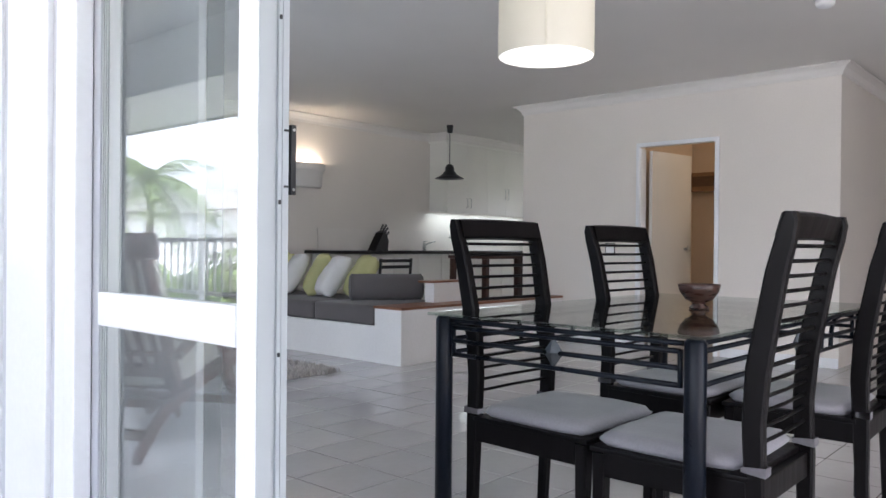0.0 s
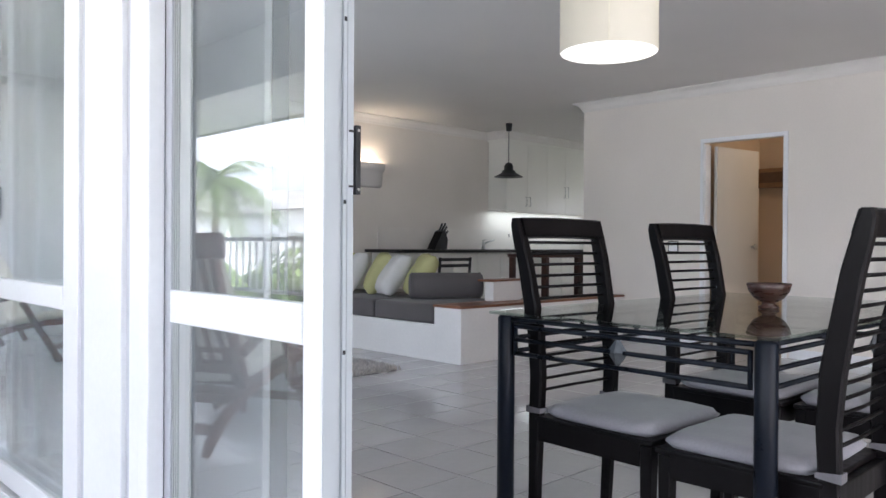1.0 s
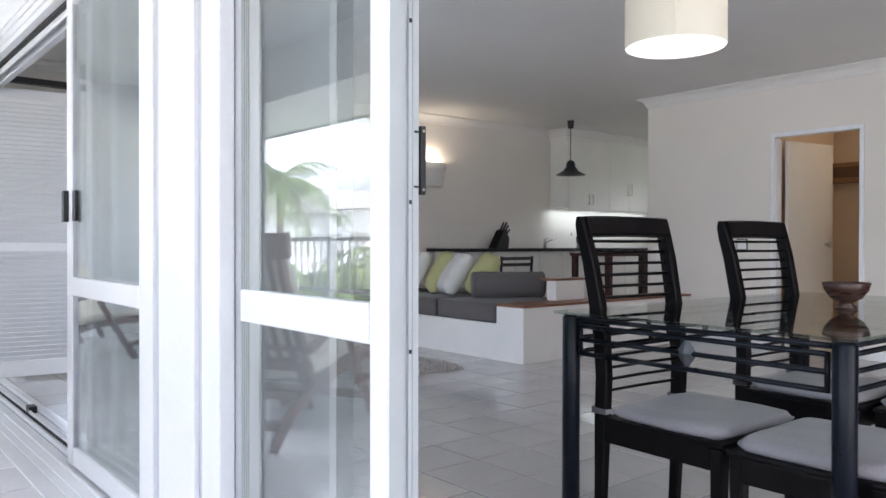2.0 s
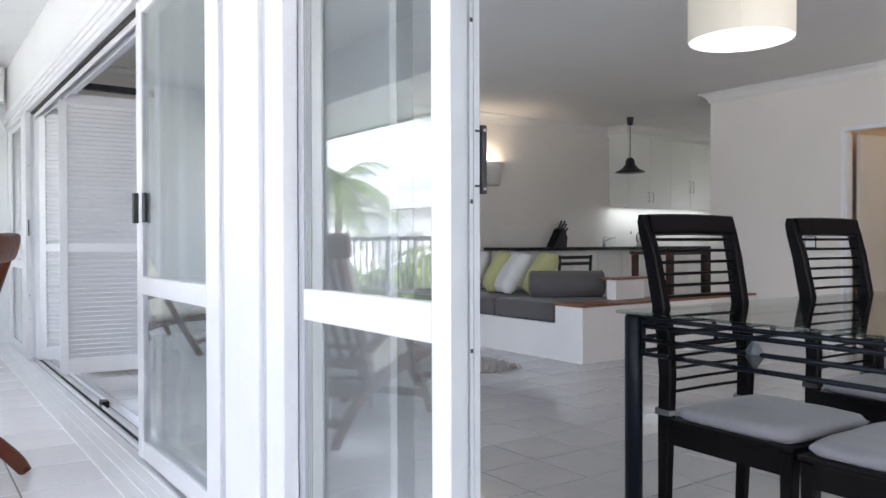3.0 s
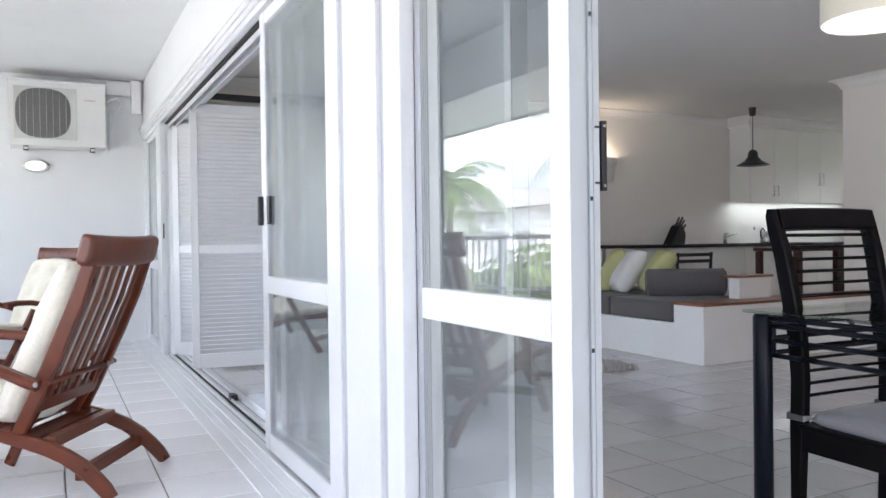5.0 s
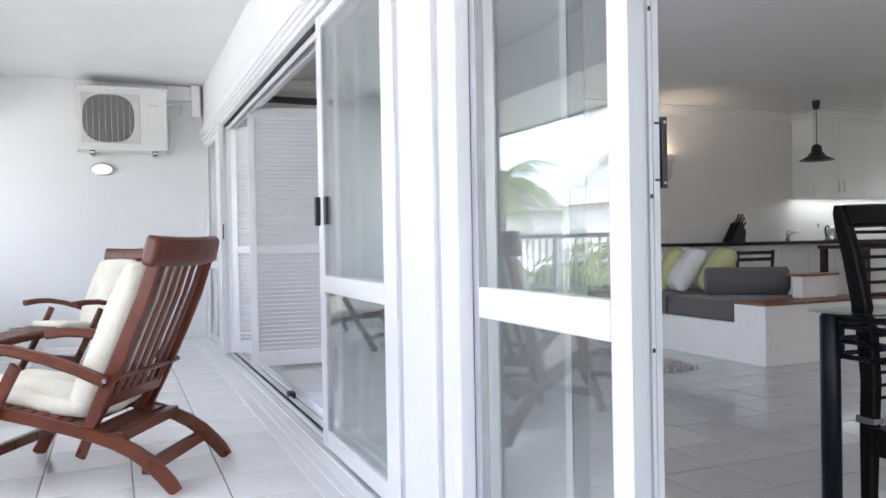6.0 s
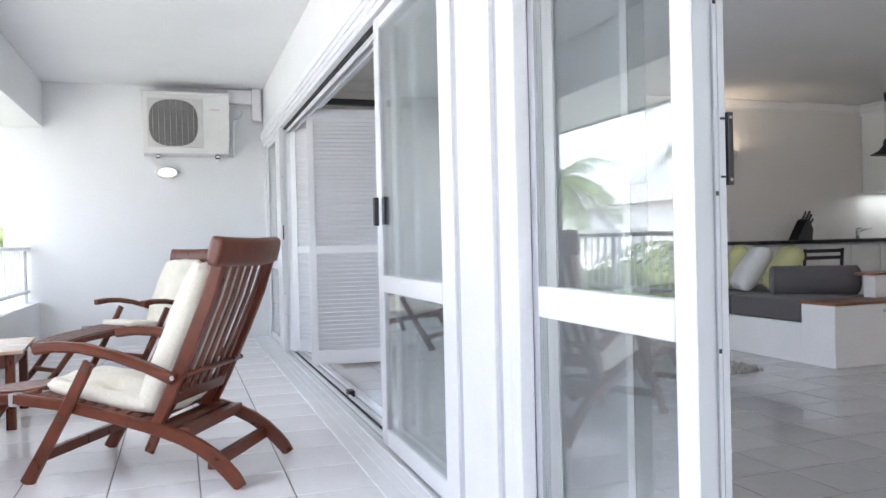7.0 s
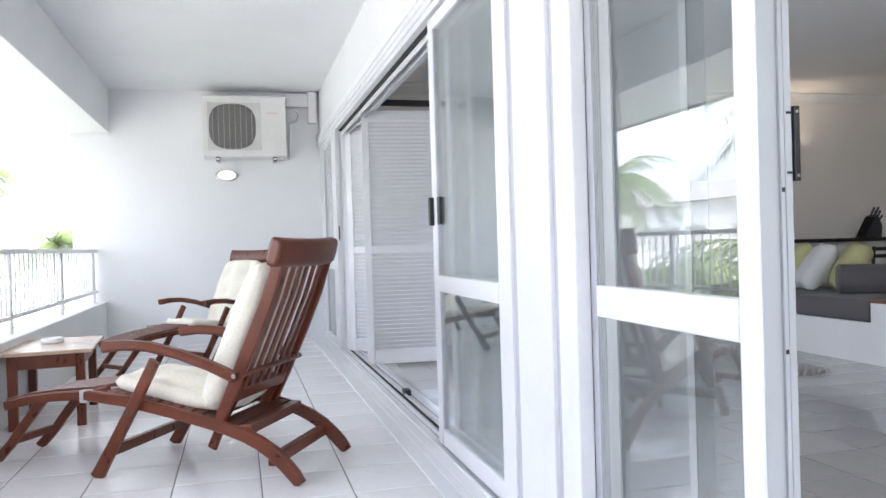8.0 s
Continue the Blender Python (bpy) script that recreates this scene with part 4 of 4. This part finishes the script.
part("case", bm_box(-0.10, 0.008, -0.09, 0.29, -0.12, 0.095, bevel=0.004), mat("tan_box_wood", (0.26, 0.15, 0.08), 0.5, grain=0.15, grain_scale=12, stretch=(4, 1, 6)), bx)
part("front", bm_box(-0.108, -0.099, -0.05, 0.25, -0.065, 0.05, bevel=0.002), M_BRONZE, bx)
lamp("hall_lamp", "POINT", 1.9, (1.0, 0.76, 0.50), pose(7.95, 2.45, 2.2), radius=0.06)


# ---- louvred shutters ----
def louvre_leaf(m, width, label, h=2.14):
    """A shutter leaf from x = 0 to width, 35 mm thick in y, with two fields of slats."""
    lf = thing("louvred_shutter", label, "shutter", "louvred shutters", m)
    for a, b in ((0, 0.058), (width - 0.058, width)):
        part("stile", bm_box(a, b, 0, 0.034, 0.02, h, bevel=0.003), M_FRAME, lf)
    for a, b in ((0.02, 0.135), (0.945, 1.008), (h - 0.075, h)):
        part("rail", bm_box(0.058, width - 0.058, 0.001, 0.033, a, b, bevel=0.003), M_FRAME, lf)
    bms = bmesh.new()
    box(bms, 0.055, width - 0.055, -0.0035, 0.0035, -0.024, 0.024, m=Matrix.Rotation(radians(38), 4, "X"))
    me = mesh_of("slat", bms, M_FRAME)
    for z0, z1 in ((0.135, 0.945), (1.008, h - 0.075)):
        n = int((z1 - z0) / 0.034)
        for k in range(n):
            shared("slat", me, lf, Matrix.Translation((0, 0.017, z0 + (k + 0.5) * (z1 - z0) / n)))
    return lf


louvre_leaf(pose(0.955, 6.36, 0, 0, 0, -6), 0.66, "white louvred bifold shutter leaf, folded open")
louvre_leaf(pose(0.945, 7.27, 0, 0, 0, -42), 0.50, "white louvred bifold shutter leaf, by the jamb", 2.17)
# White shutter paint, darkened here to carry the edge's shade.
M_SHUT = mat("shutter_edge_shade", (0.22, 0.23, 0.23), 0.6, stain=0.08)
fs = thing("folded_shutter", "white folded shutter leaf with a shade-darkened edge, behind the glass door", "shutter", m=pose(1.277, 2.10, 0, 0, 0, -32))
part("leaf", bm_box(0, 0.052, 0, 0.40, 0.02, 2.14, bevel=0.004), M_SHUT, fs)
part("leaf", bm_box(-0.036, -0.002, 0.0, 0.33, 0.02, 2.14, bevel=0.004, m=pose(0, 0, 0, 0, 0, 52)), M_FRAME, fs, "white painted shutter leaf")
# Added white sheet; gives the pane the pale look of a mirrored wall.
rb = thing("roller_blind", "added white sheet behind the fixed window for its pale reflection", "blind")
part("cloth", bm_box(WX + 0.09, WX + 0.095, 7.70, 8.64, 0.05, 2.13), M_LINEN, rb)
part("weight_bar", bm_box(WX + 0.085, WX + 0.10, 7.70, 8.64, 0.035, 0.055, bevel=0.003), M_FRAME, rb)
structure("trim_shutter_track", bm_box(0.96, 2.2, 6.33, 6.39, 2.185, 2.23), M_DARK, "dark shutter track under the ceiling", "track")

# ---- balcony things ----
SIDE = [(1.06, 0.364), (0.84, 0.342), (0.62, 0.298), (0.436, 0.255), (0.35, 0.234), (0.26, 0.206), (0.19, 0.174), (0.126, 0.133), (0.07, 0.082), (0.034, 0.044), (0.004, 0.004)]


def deck_chair(m, label):
    """A steamer chair facing its own +y; rear feet at y = 0."""
    c = thing("deck_chair", label, "deck chair", "deck chairs", m)
    w = 0.27
    for s in (-1, 1):
        bmd = bmesh.new()
        bar(bmd, [(s * w, y, z) for y, z in SIDE], [0.05] * 4 + [0.055, 0.06, 0.062, 0.064, 0.064, 0.062, 0.05], 0.03, (1, 0, 0), 0.006)
        part("side_rail", bmd, M_TEAK, c)
        x = s * (w + 0.032)
        bmd = bmesh.new()
        bar(bmd, [(x, 0.986, 0.0), (x, 0.90, 0.14), (x, 0.78, 0.338), (x, 0.672, 0.53)], [0.062, 0.055, 0.052, 0.05], 0.028, (1, 0, 0), 0.006)
        lg = part("front_leg", bmd, M_TEAK, c)
        for y, z in ((0.81, 0.29), (0.685, 0.505)):
            bmd = bmesh.new()
            tube(bmd, [(x + s * 0.012, y, z), (x + s * 0.020, y, z)], 0.012, 10)
            part("bolt", bmd, M_BRONZE, lg)
        bmd = bmesh.new()
        bar(bmd, [(x, 0.925, 0.590), (x, 0.82, 0.600), (x, 0.70, 0.594), (x, 0.55, 0.562), (x, 0.40, 0.512), (x, 0.28, 0.462)], [0.05, 0.046, 0.044, 0.042, 0.042, 0.045], 0.055, (1, 0, 0), 0.012)
        arm = part("armrest", bmd, M_TEAK, c)
        bmd = bmesh.new()
        tube(bmd, [(x + s * 0.026, 0.272, 0.472), (x + s * 0.032, 0.272, 0.472)], 0.010, 10)
        part("bolt", bmd, M_STEEL, arm)
        # back frame
        xb = s * (w - 0.012)
        bmd = bmesh.new()
        bar(bmd, [(xb, 0.400, 0.235), (xb, 0.318, 0.40), (xb, 0.215, 0.62), (xb, 0.135, 0.80), (xb, 0.078, 0.962)], [0.05, 0.058, 0.062, 0.060, 0.056], 0.03, (1, 0, 0), 0.006)
        part("back_post", bmd, M_TEAK, c)
        bmd = bmesh.new()
        bar(bmd, [(s * (w - 0.07), 0.272, 0.47), (s * (w - 0.07), 0.39, 0.28), (s * (w - 0.07), 0.462, 0.125)], 0.045, 0.024, (1, 0, 0), 0.010)
        part("back_strut", bmd, M_TEAK, c)
    for k in range(6):
        xs = -0.19 + k * 0.076
        bmd = bmesh.new()
        bar(bmd, [(xs, 0.322, 0.36), (xs, 0.205, 0.62), (xs, 0.130, 0.79), (xs, 0.075, 0.945)], 0.012, 0.030, (1, 0, 0), 0.003)
        part("back_slat", bmd, M_TEAK, c)
    part("back_rail", bm_box(-w + 0.03, w - 0.03, -0.02, 0.02, -0.03, 0.03, bevel=0.005, m=pose(0, 0.328, 0.375, 24)), M_TEAK, c)
    bmd = bmesh.new()
    rows = []
    for u in (-1, -0.985, -0.95, -0.88, -0.7, -0.35, 0, 0.35, 0.7, 0.88, 0.95, 0.985, 1):
        rows.append((u * 0.315, 0.078 - 0.034 * (1 - u * u), 0.990 + 0.008 * u * u))
    oval_bar(bmd, rows, 0.066, 0.128, (0, -0.25, 0.97), 0.5)
    part("headrest", bmd, M_TEAK, c, "shaped hardwood headrest")
    for k in range(12):
        y = 0.33 + k * 0.056
        z = float(np.interp(y, [q[0] for q in SIDE[::-1]], [q[1] for q in SIDE[::-1]])) + 0.018
        if y < 0.42:
            z = 0.245
        part("seat_slat", bm_box(-w + 0.016, w - 0.016, -0.022, 0.022, -0.008, 0.008, bevel=0.003, m=pose(0, y, z, 11)), M_TEAK, c)
    part("stretcher", bm_box(-w, w, 0.115, 0.155, 0.075, 0.125, bevel=0.005), M_TEAK, c)
    part("front_stretcher", bm_box(-w - 0.02, w + 0.02, 0.89, 0.925, 0.10, 0.145, bevel=0.005), M_TEAK, c)
    part("rear_bar", bm_box(-w + 0.01, w - 0.01, 0.235, 0.285, 0.205, 0.250, bevel=0.005), M_TEAK, c)
    bmd = bmesh.new()
    tube(bmd, [(-w - 0.015, 0.262, 0.468), (w + 0.045, 0.262, 0.468)], 0.013, 12)
    part("pivot_rod", bmd, M_TEAK, c)
    # foot rest
    for s in (-1, 1):
        bmd = bmesh.new()
        bar(bmd, [(s * 0.185, 1.00, 0.372), (s * 0.183, 1.10, 0.350), (s * 0.178, 1.315, 0.334), (s * 0.172, 1.46, 0.314), (s * 0.168, 1.60, 0.282)], 0.045, 0.028, (1, 0, 0), 0.006)
        part("footrest_rail", bmd, M_TEAK, c)
        bmd = bmesh.new()
        bar(bmd, [(s * 0.145, 1.40, 0.315), (s * 0.145, 1.52, 0.18), (s * 0.145, 1.60, 0.085), (s * 0.145, 1.69, 0.0)], [0.05, 0.046, 0.046, 0.05], 0.026, (1, 0, 0), 0.006)
        part("footrest_leg", bmd, M_TEAK, c)
        bmd = bmesh.new()
        box(bmd, s * 0.262 - 0.022, s * 0.262 + 0.022, 1.040, 1.085, 0.330, 0.388, bevel=0.006)
        part("hinge_cap", bmd, M_GUTTER, c, "grey metal hinge cap")
    part("footrest_stretcher", bm_box(-0.135, 0.135, 1.575, 1.605, 0.085, 0.120, bevel=0.004), M_TEAK, c)
    for k in range(8):
        xs = -0.147 + k * 0.042
        bmd = bmesh.new()
        bar(bmd, [(xs, 0.99, 0.397), (xs, 1.10, 0.378), (xs, 1.315, 0.361), (xs, 1.46, 0.341), (xs, 1.60, 0.309)], 0.012, 0.034, (1, 0, 0), 0.003)
        part("footrest_slat", bmd, M_TEAK, c)
    cu = part("seat_cushion", pad(bmesh.new(), -0.225, 0.225, 0.36, 0.98, -0.046, 0.046, n=22, puff=1.5, dents=3, seed=8), M_CREAM, c, "cream tufted canvas cushion")
    cu.matrix_basis = pose(0, 0, 0.0) @ pose(0, 0.66, 0.362, 10) @ pose(0, -0.66, 0)
    cb = part("back_cushion", pad(bmesh.new(), -0.235, 0.235, 0.0, 0.73, -0.072, 0.072, n=22, puff=1.5, dents=3, seed=9), M_CREAM, c, "cream tufted canvas cushion")
    cb.matrix_basis = pose(0, 0.482, 0.292) @ pose(0, 0, 0, 114)
    return c


dc = deck_chair(pose(0.297, 3.572, 0, 0, 0, 61.1), "reddish hardwood steamer deck chair with cream cushions")
copy_thing(dc, pose(0.14, 7.70, 0, 0, 0, 131) @ Matrix.Diagonal((1, 1, 0.95, 1)))

st = thing("side_table", "low reddish hardwood side table with glare coloured into its top", "table", m=pose(-1.0, 5.28, 0, 0, 0, 4))
part("tabletop", bm_box(-0.46, 0.06, -0.36, 0.38, 0.432, 0.455, bevel=0.006), M_TEAKTOP, st, "hardwood top, lightened in colour for the sky glare")
for x in (-0.37, -0.01):
    for y in (-0.31, 0.33):
        bm = bmesh.new()
        bar(bm, [(x, y, 0), (x, y, 0.36), (x, y, 0.431)], [0.046, 0.050, 0.055], 0.05, (1, 0, 0), 0.004)
        part("leg", bm, M_TEAK, st)
for y in (-0.31, 0.33):
    part("apron", bm_box(-0.345, -0.035, y - 0.012, y + 0.012, 0.35, 0.431, bevel=0.003), M_TEAK, st)
for x in (-0.37, -0.01):
    part("apron", bm_box(x - 0.012, x + 0.012, -0.285, 0.305, 0.35, 0.431, bevel=0.003), M_TEAK, st)
ash = thing("ashtray", "round white ceramic ashtray on the side table", "ashtray", m=pose(-1.22, 5.36, 0.455))
bm = bmesh.new()
lathe(bm, [(0, 0.001), (0.062, 0.001), (0.066, 0.006), (0.066, 0.030), (0.060, 0.033), (0.055, 0.028), (0.05, 0.014), (0, 0.012)], 32)
part("dish", bm, M_RAIL, ash)

# air conditioner
AX0, AX1, AZ0, AZ1 = -0.385, 0.475, 1.997, 2.640
AY = END - 0.33
M_ACPANEL = mat("greyed_plastic", (0.58, 0.58, 0.56), 0.5, stain=0.08, stain_scale=6)
M_GRILLE = mat("weathered_grille", (0.42, 0.41, 0.39), 0.5, stain=0.15, stain_scale=9)
ac = thing("air_conditioner", "ivory outdoor air conditioning unit on wall brackets", "air conditioner")
part("case", bm_box(AX0, AX1, AY, END - 0.03, AZ0, AZ1 - 0.02, bevel=0.012), M_ACBODY, ac)
part("lid", bm_box(AX0 - 0.008, AX1 + 0.008, AY - 0.008, END - 0.022, AZ1 - 0.028, AZ1, bevel=0.006), M_ACBODY, ac)
GX, GZ, GR = -0.083, 2.313, 0.240
part("grille_panel", bm_box(AX0 + 0.048, GX + 0.292, AY - 0.010, AY + 0.01, 2.062, 2.566, bevel=0.004), M_ACPANEL, ac, "greyed plastic fan panel")
bm = bmesh.new()
ring = []
for k in range(48):
    a = 2 * math.pi * k / 48
    rr = GR * (abs(math.cos(a)) ** 2.8 + abs(math.sin(a)) ** 2.8) ** (-1 / 2.8)
    ring.append((GX + rr * math.cos(a), GZ + rr * math.sin(a)))
front = [bm.verts.new((x, AY - 0.0125, z)) for x, z in ring]
rear = [bm.verts.new((x, AY - 0.009, z)) for x, z in ring]
bm.faces.new(front)
for k in range(48):
    bm.faces.new((front[k], front[(k + 1) % 48], rear[(k + 1) % 48], rear[k]))
part("fan_opening", bm, M_FIN, ac, "dark fan opening")
for k in range(8):
    x = GX - 0.20 + k * 0.057
    hh = GR * (1 - (abs(x - GX) / GR) ** 2.8) ** (1 / 2.8)
    bm = bmesh.new()
    tube(bm, [(x, AY - 0.018, GZ - hh), (x, AY - 0.018, GZ + hh)], 0.0038, 6)
    part("grille_bar", bm, M_GRILLE, ac)
for k in range(17):
    z = GZ - 0.208 + k * 0.026
    hh = GR * (1 - (abs(z - GZ) / GR) ** 2.8) ** (1 / 2.8)
    bm = bmesh.new()
    tube(bm, [(GX - hh, AY - 0.016, z), (GX + hh, AY - 0.016, z)], 0.0016, 5)
    part("grille_wire", bm, M_FIN, ac)
part("badge", bm_box(0.28, 0.38, AY - 0.0025, AY - 0.0005, 2.455, 2.468), mat("red_badge", (0.66, 0.50, 0.48), 0.5), ac, "small faded red badge")
for x in (-0.24, 0.35):
    bk = part("bracket", bm_box(x - 0.018, x + 0.018, AY + 0.02, END - 0.001, AZ0 - 0.035, AZ0 - 0.012, bevel=0.003), M_RAIL, ac, "white steel wall bracket")
    part("foot", bm_box(x - 0.022, x + 0.022, AY + 0.03, AY + 0.07, AZ0 - 0.046, AZ0 + 0.004, bevel=0.004), M_BLACK, ac, "black rubber foot")
bm = bmesh.new()
pts = [(0.48, END - 0.12, 2.47), (0.53, END - 0.12, 2.52), (0.60, END - 0.10, 2.54), (0.63, END - 0.08, 2.48), (0.60, END - 0.06, 2.42), (0.54, END - 0.05, 2.40), (0.53, END - 0.03, 2.20), (0.52, END - 0.02, 2.0)]
tube(bm, pts, 0.013, 8)
part("pipe", bm, M_RAIL, ac, "insulated white pipe loop")
cd = thing("conduit_cover", "white plastic pipe duct cover on the wall", "duct cover")
part("cover", bm_box(0.735, 0.83, END - 0.09, END - 0.001, 2.40, BC - 0.002, bevel=0.008), M_RAIL, cd)
part("elbow", bm_box(0.49, 0.735, END - 0.07, END - 0.001, 2.58, BC - 0.02, bevel=0.008), M_RAIL, cd)
M_RIM = mat("grey_enamel", (0.62, 0.60, 0.56), 0.4, stain=0.1)
bl = thing("bulkhead_lamp", "oval white bulkhead wall lamp, lit", "wall lamp", m=pose(-0.158, END, 1.826))
bm = bmesh.new()
rings = []
for r, y in ((0.098, -0.001), (0.108, -0.02), (0.104, -0.05), (0.080, -0.06)):
    rings.append([bm.verts.new((1.12 * r * math.cos(2 * math.pi * k / 32), y, 0.60 * r * math.sin(2 * math.pi * k / 32))) for k in range(32)])
for r0, r1 in zip(rings, rings[1:]):
    for k in range(32):
        bm.faces.new((r0[k], r0[(k + 1) % 32], r1[(k + 1) % 32], r1[k])).smooth = True
part("rim", bm, M_RIM, bl, "grey enamelled rim")
bm = bmesh.new()
rings = []
for r, y in ((0.082, -0.055), (0.078, -0.075), (0.058, -0.088), (0.02, -0.094)):
    rings.append([bm.verts.new((1.12 * r * math.cos(2 * math.pi * k / 32), y, 0.60 * r * math.sin(2 * math.pi * k / 32))) for k in range(32)])
for r0, r1 in zip(rings, rings[1:]):
    for k in range(32):
        bm.faces.new((r0[k], r0[(k + 1) % 32], r1[(k + 1) % 32], r1[k])).smooth = True
bm.faces.new(rings[-1])
part("lens", bm, mat("lit_lens", (0.8, 0.8, 0.8), 0.4, emit=((1.0, 0.97, 0.9), 0.45)), bl, "glowing glass lens")

# railing on the parapet
RX = -1.52
rail = thing("railing", "white painted metal balcony railing", "railing")
part("top_rail", bm_box(RX - 0.03, RX + 0.03, -3.2, END - 0.002, 1.025, 1.06, bevel=0.008), M_RAIL, rail)
part("bottom_rail", bm_box(RX - 0.02, RX + 0.02, -3.2, END - 0.002, 0.595, 0.625, bevel=0.005), M_RAIL, rail)
bm = bmesh.new()
tube(bm, [(0, 0, 0.62), (0, 0, 1.03)], 0.009, 8)
me = mesh_of("baluster", bm, M_RAIL)
for k in range(106):
    shared("baluster", me, rail, Matrix.Translation((RX, END - 0.10 - k * 0.112, 0)))
bm = bmesh.new()
tube(bm, [(0, 0, 0.495), (0, 0, 1.03)], 0.022, 12)
me = mesh_of("post", bm, M_RAIL)
for k in range(8):
    shared("post", me, rail, Matrix.Translation((RX, END - 0.16 - k * 1.5, 0)))

# ---- outside ----
bm = bmesh.new()
bmesh.ops.create_grid(bm, x_segments=40, y_segments=40, size=400)
for v in bm.verts:
    v.co.z = -3.2
structure("ground", bm, M_GROUND, "green lawn and planting below the balcony", "ground")
structure("pavement", bm_box(-70, -2.2, -60, 90, -3.25, -3.12), mat("pale_paving", (0.36, 0.345, 0.32), 0.9, grain=0.1, grain_scale=4, stain=0.1, stain_scale=0.5), "pale paved court below the balcony", "pavement")


M_FARPANE = mat("curtained_window_glass", (0.42, 0.43, 0.42), 0.12, stain=0.12, stain_scale=1.5)


def palm(m, height, fronds, length, seed):
    rnd = random.Random(seed)
    t = thing("palm_tree", "green palm with drooping feathered fronds", "palm", "palms", m)
    bmp = bmesh.new()
    pts = [(0.15 * math.sin(q * 2 + seed), 0.12 * math.sin(q * 3), height * q) for q in (0, 0.2, 0.4, 0.6, 0.8, 1.0)]
    tube(bmp, pts, [0.16, 0.14, 0.12, 0.11, 0.11, 0.14], 12)
    part("trunk", bmp, M_TRUNK, t)
    bmp = bmesh.new()
    top = Vector(pts[-1])
    for f in range(fronds):
        az = 2.4 * f + rnd.uniform(-0.3, 0.3)
        el = rnd.uniform(-0.5, 1.2)
        d = Vector((math.cos(az), math.sin(az), 0))
        ln = length * rnd.uniform(0.75, 1.1)
        spine = []
        for k in range(13):
            q = k / 12
            spine.append(top + d * (ln * q * math.cos(el * (1 - q * 0.5))) + Vector((0, 0, ln * (math.sin(el) * q - 0.75 * q * q))))
        tube(bmp, spine, [0.018 * (1 - 0.07 * k) for k in range(13)], 5)
        side = d.cross(Vector((0, 0, 1)))
        for k in range(2, 26):
            q = k / 26
            i = q * 12
            p = spine[int(i)].lerp(spine[min(12, int(i) + 1)], i - int(i))
            fwd = (spine[min(12, int(i) + 1)] - spine[int(i)]).normalized()
            ll = ln * 0.30 * math.sin(math.pi * (0.12 + 0.83 * q)) * rnd.uniform(0.8, 1.15)
            for s in (-1, 1):
                tip = p + (side * s * 0.8 + fwd * 0.6).normalized() * ll + Vector((0, 0, -0.45 * ll * rnd.uniform(0.7, 1.4)))
                a = fwd * 0.018
                mid = p.lerp(tip, 0.5) + Vector((0, 0, 0.05 * ll))
                v = [bmp.verts.new(x) for x in (p - a, p + a, mid + a, mid - a, tip)]
                bmp.faces.new((v[0], v[1], v[2], v[3]))
                bmp.faces.new((v[3], v[2], v[4]))
    part("crown", bmp, M_LEAF, t)
    return t


palm(pose(-5.2, 11.0, -3.2), 2.9, 26, 2.1, 1)
palm(pose(-6.4, 13.6, -3.2), 3.1, 26, 2.3, 2)
palm(pose(-8.8, 26.5, -3.2), 4.2, 28, 2.4, 5)
palm(pose(-9.3, 12.2, -3.2), 7.2, 30, 2.6, 6)
palm(pose(-5.0, 17.5, -3.2), 2.4, 26, 2.0, 7)

palm(pose(-6.3, 30.0, -3.2), 4.6, 30, 2.2, 8)
palm(pose(-8.5, 23.9, -3.2), 5.6, 24, 1.6, 9)
palm(pose(-7.4, 23.6, -3.2), 6.4, 34, 1.8, 12)
palm(pose(-4.3, 7.6, -3.2), 3.6, 34, 2.0, 10)
palm(pose(-10.0, 22.8, -3.2), 6.2, 40, 2.5, 15)
palm(pose(-8.0, 11.3, -3.2), 7.2, 28, 2.0, 16)
palm(pose(-4.3, 10.6, -3.2), 3.5, 30, 1.7, 13)
hs = thing("apartment_building", "white rendered building across the garden with a grey roof", "building", m=pose(-26, 24, -3.2))
part("wall", bm_box(-4, 4, -14, 14, 0, 6.1), M_WALL, hs)
bm = bmesh.new()
v = [bm.verts.new(p) for p in ((-4.8, -14.8, 6.1), (4.8, -14.8, 6.1), (4.8, 14.8, 6.1), (-4.8, 14.8, 6.1), (0, -11, 7.9), (0, 11, 7.9))]
for f in ((0, 1, 4), (1, 2, 5, 4), (2, 3, 5), (3, 0, 4, 5), (3, 2, 1, 0)):
    bm.faces.new([v[i] for i in f])
part("roof", bm, M_ROOFTILE, hs, "grey hipped roof")
for fl in (0.9, 3.4):
    for k in range(7):
        y = -12 + k * 3.9
        wdw = part("window", bm_box(4.002, 4.06, y - 0.05, y + 1.75, fl - 0.05, fl + 1.45), M_FRAME, hs, "white window frame")
        part("pane", bm_box(4.062, 4.075, y, y + 1.70, fl, fl + 1.40), M_FARPANE, wdw)
copy_thing(hs, pose(-14, 62, -3.2, 0, 0, -78))
copy_thing(hs, pose(-23, 48, -3.2, 0, 0, -62))

# ---- tiles ----
lay_tiles(floor_b, 0.3655, 0.366, 3.525, -1.42, 0.70, -3.1, END - 0.05, M_TILE, lambda x, y: y > -0.5)
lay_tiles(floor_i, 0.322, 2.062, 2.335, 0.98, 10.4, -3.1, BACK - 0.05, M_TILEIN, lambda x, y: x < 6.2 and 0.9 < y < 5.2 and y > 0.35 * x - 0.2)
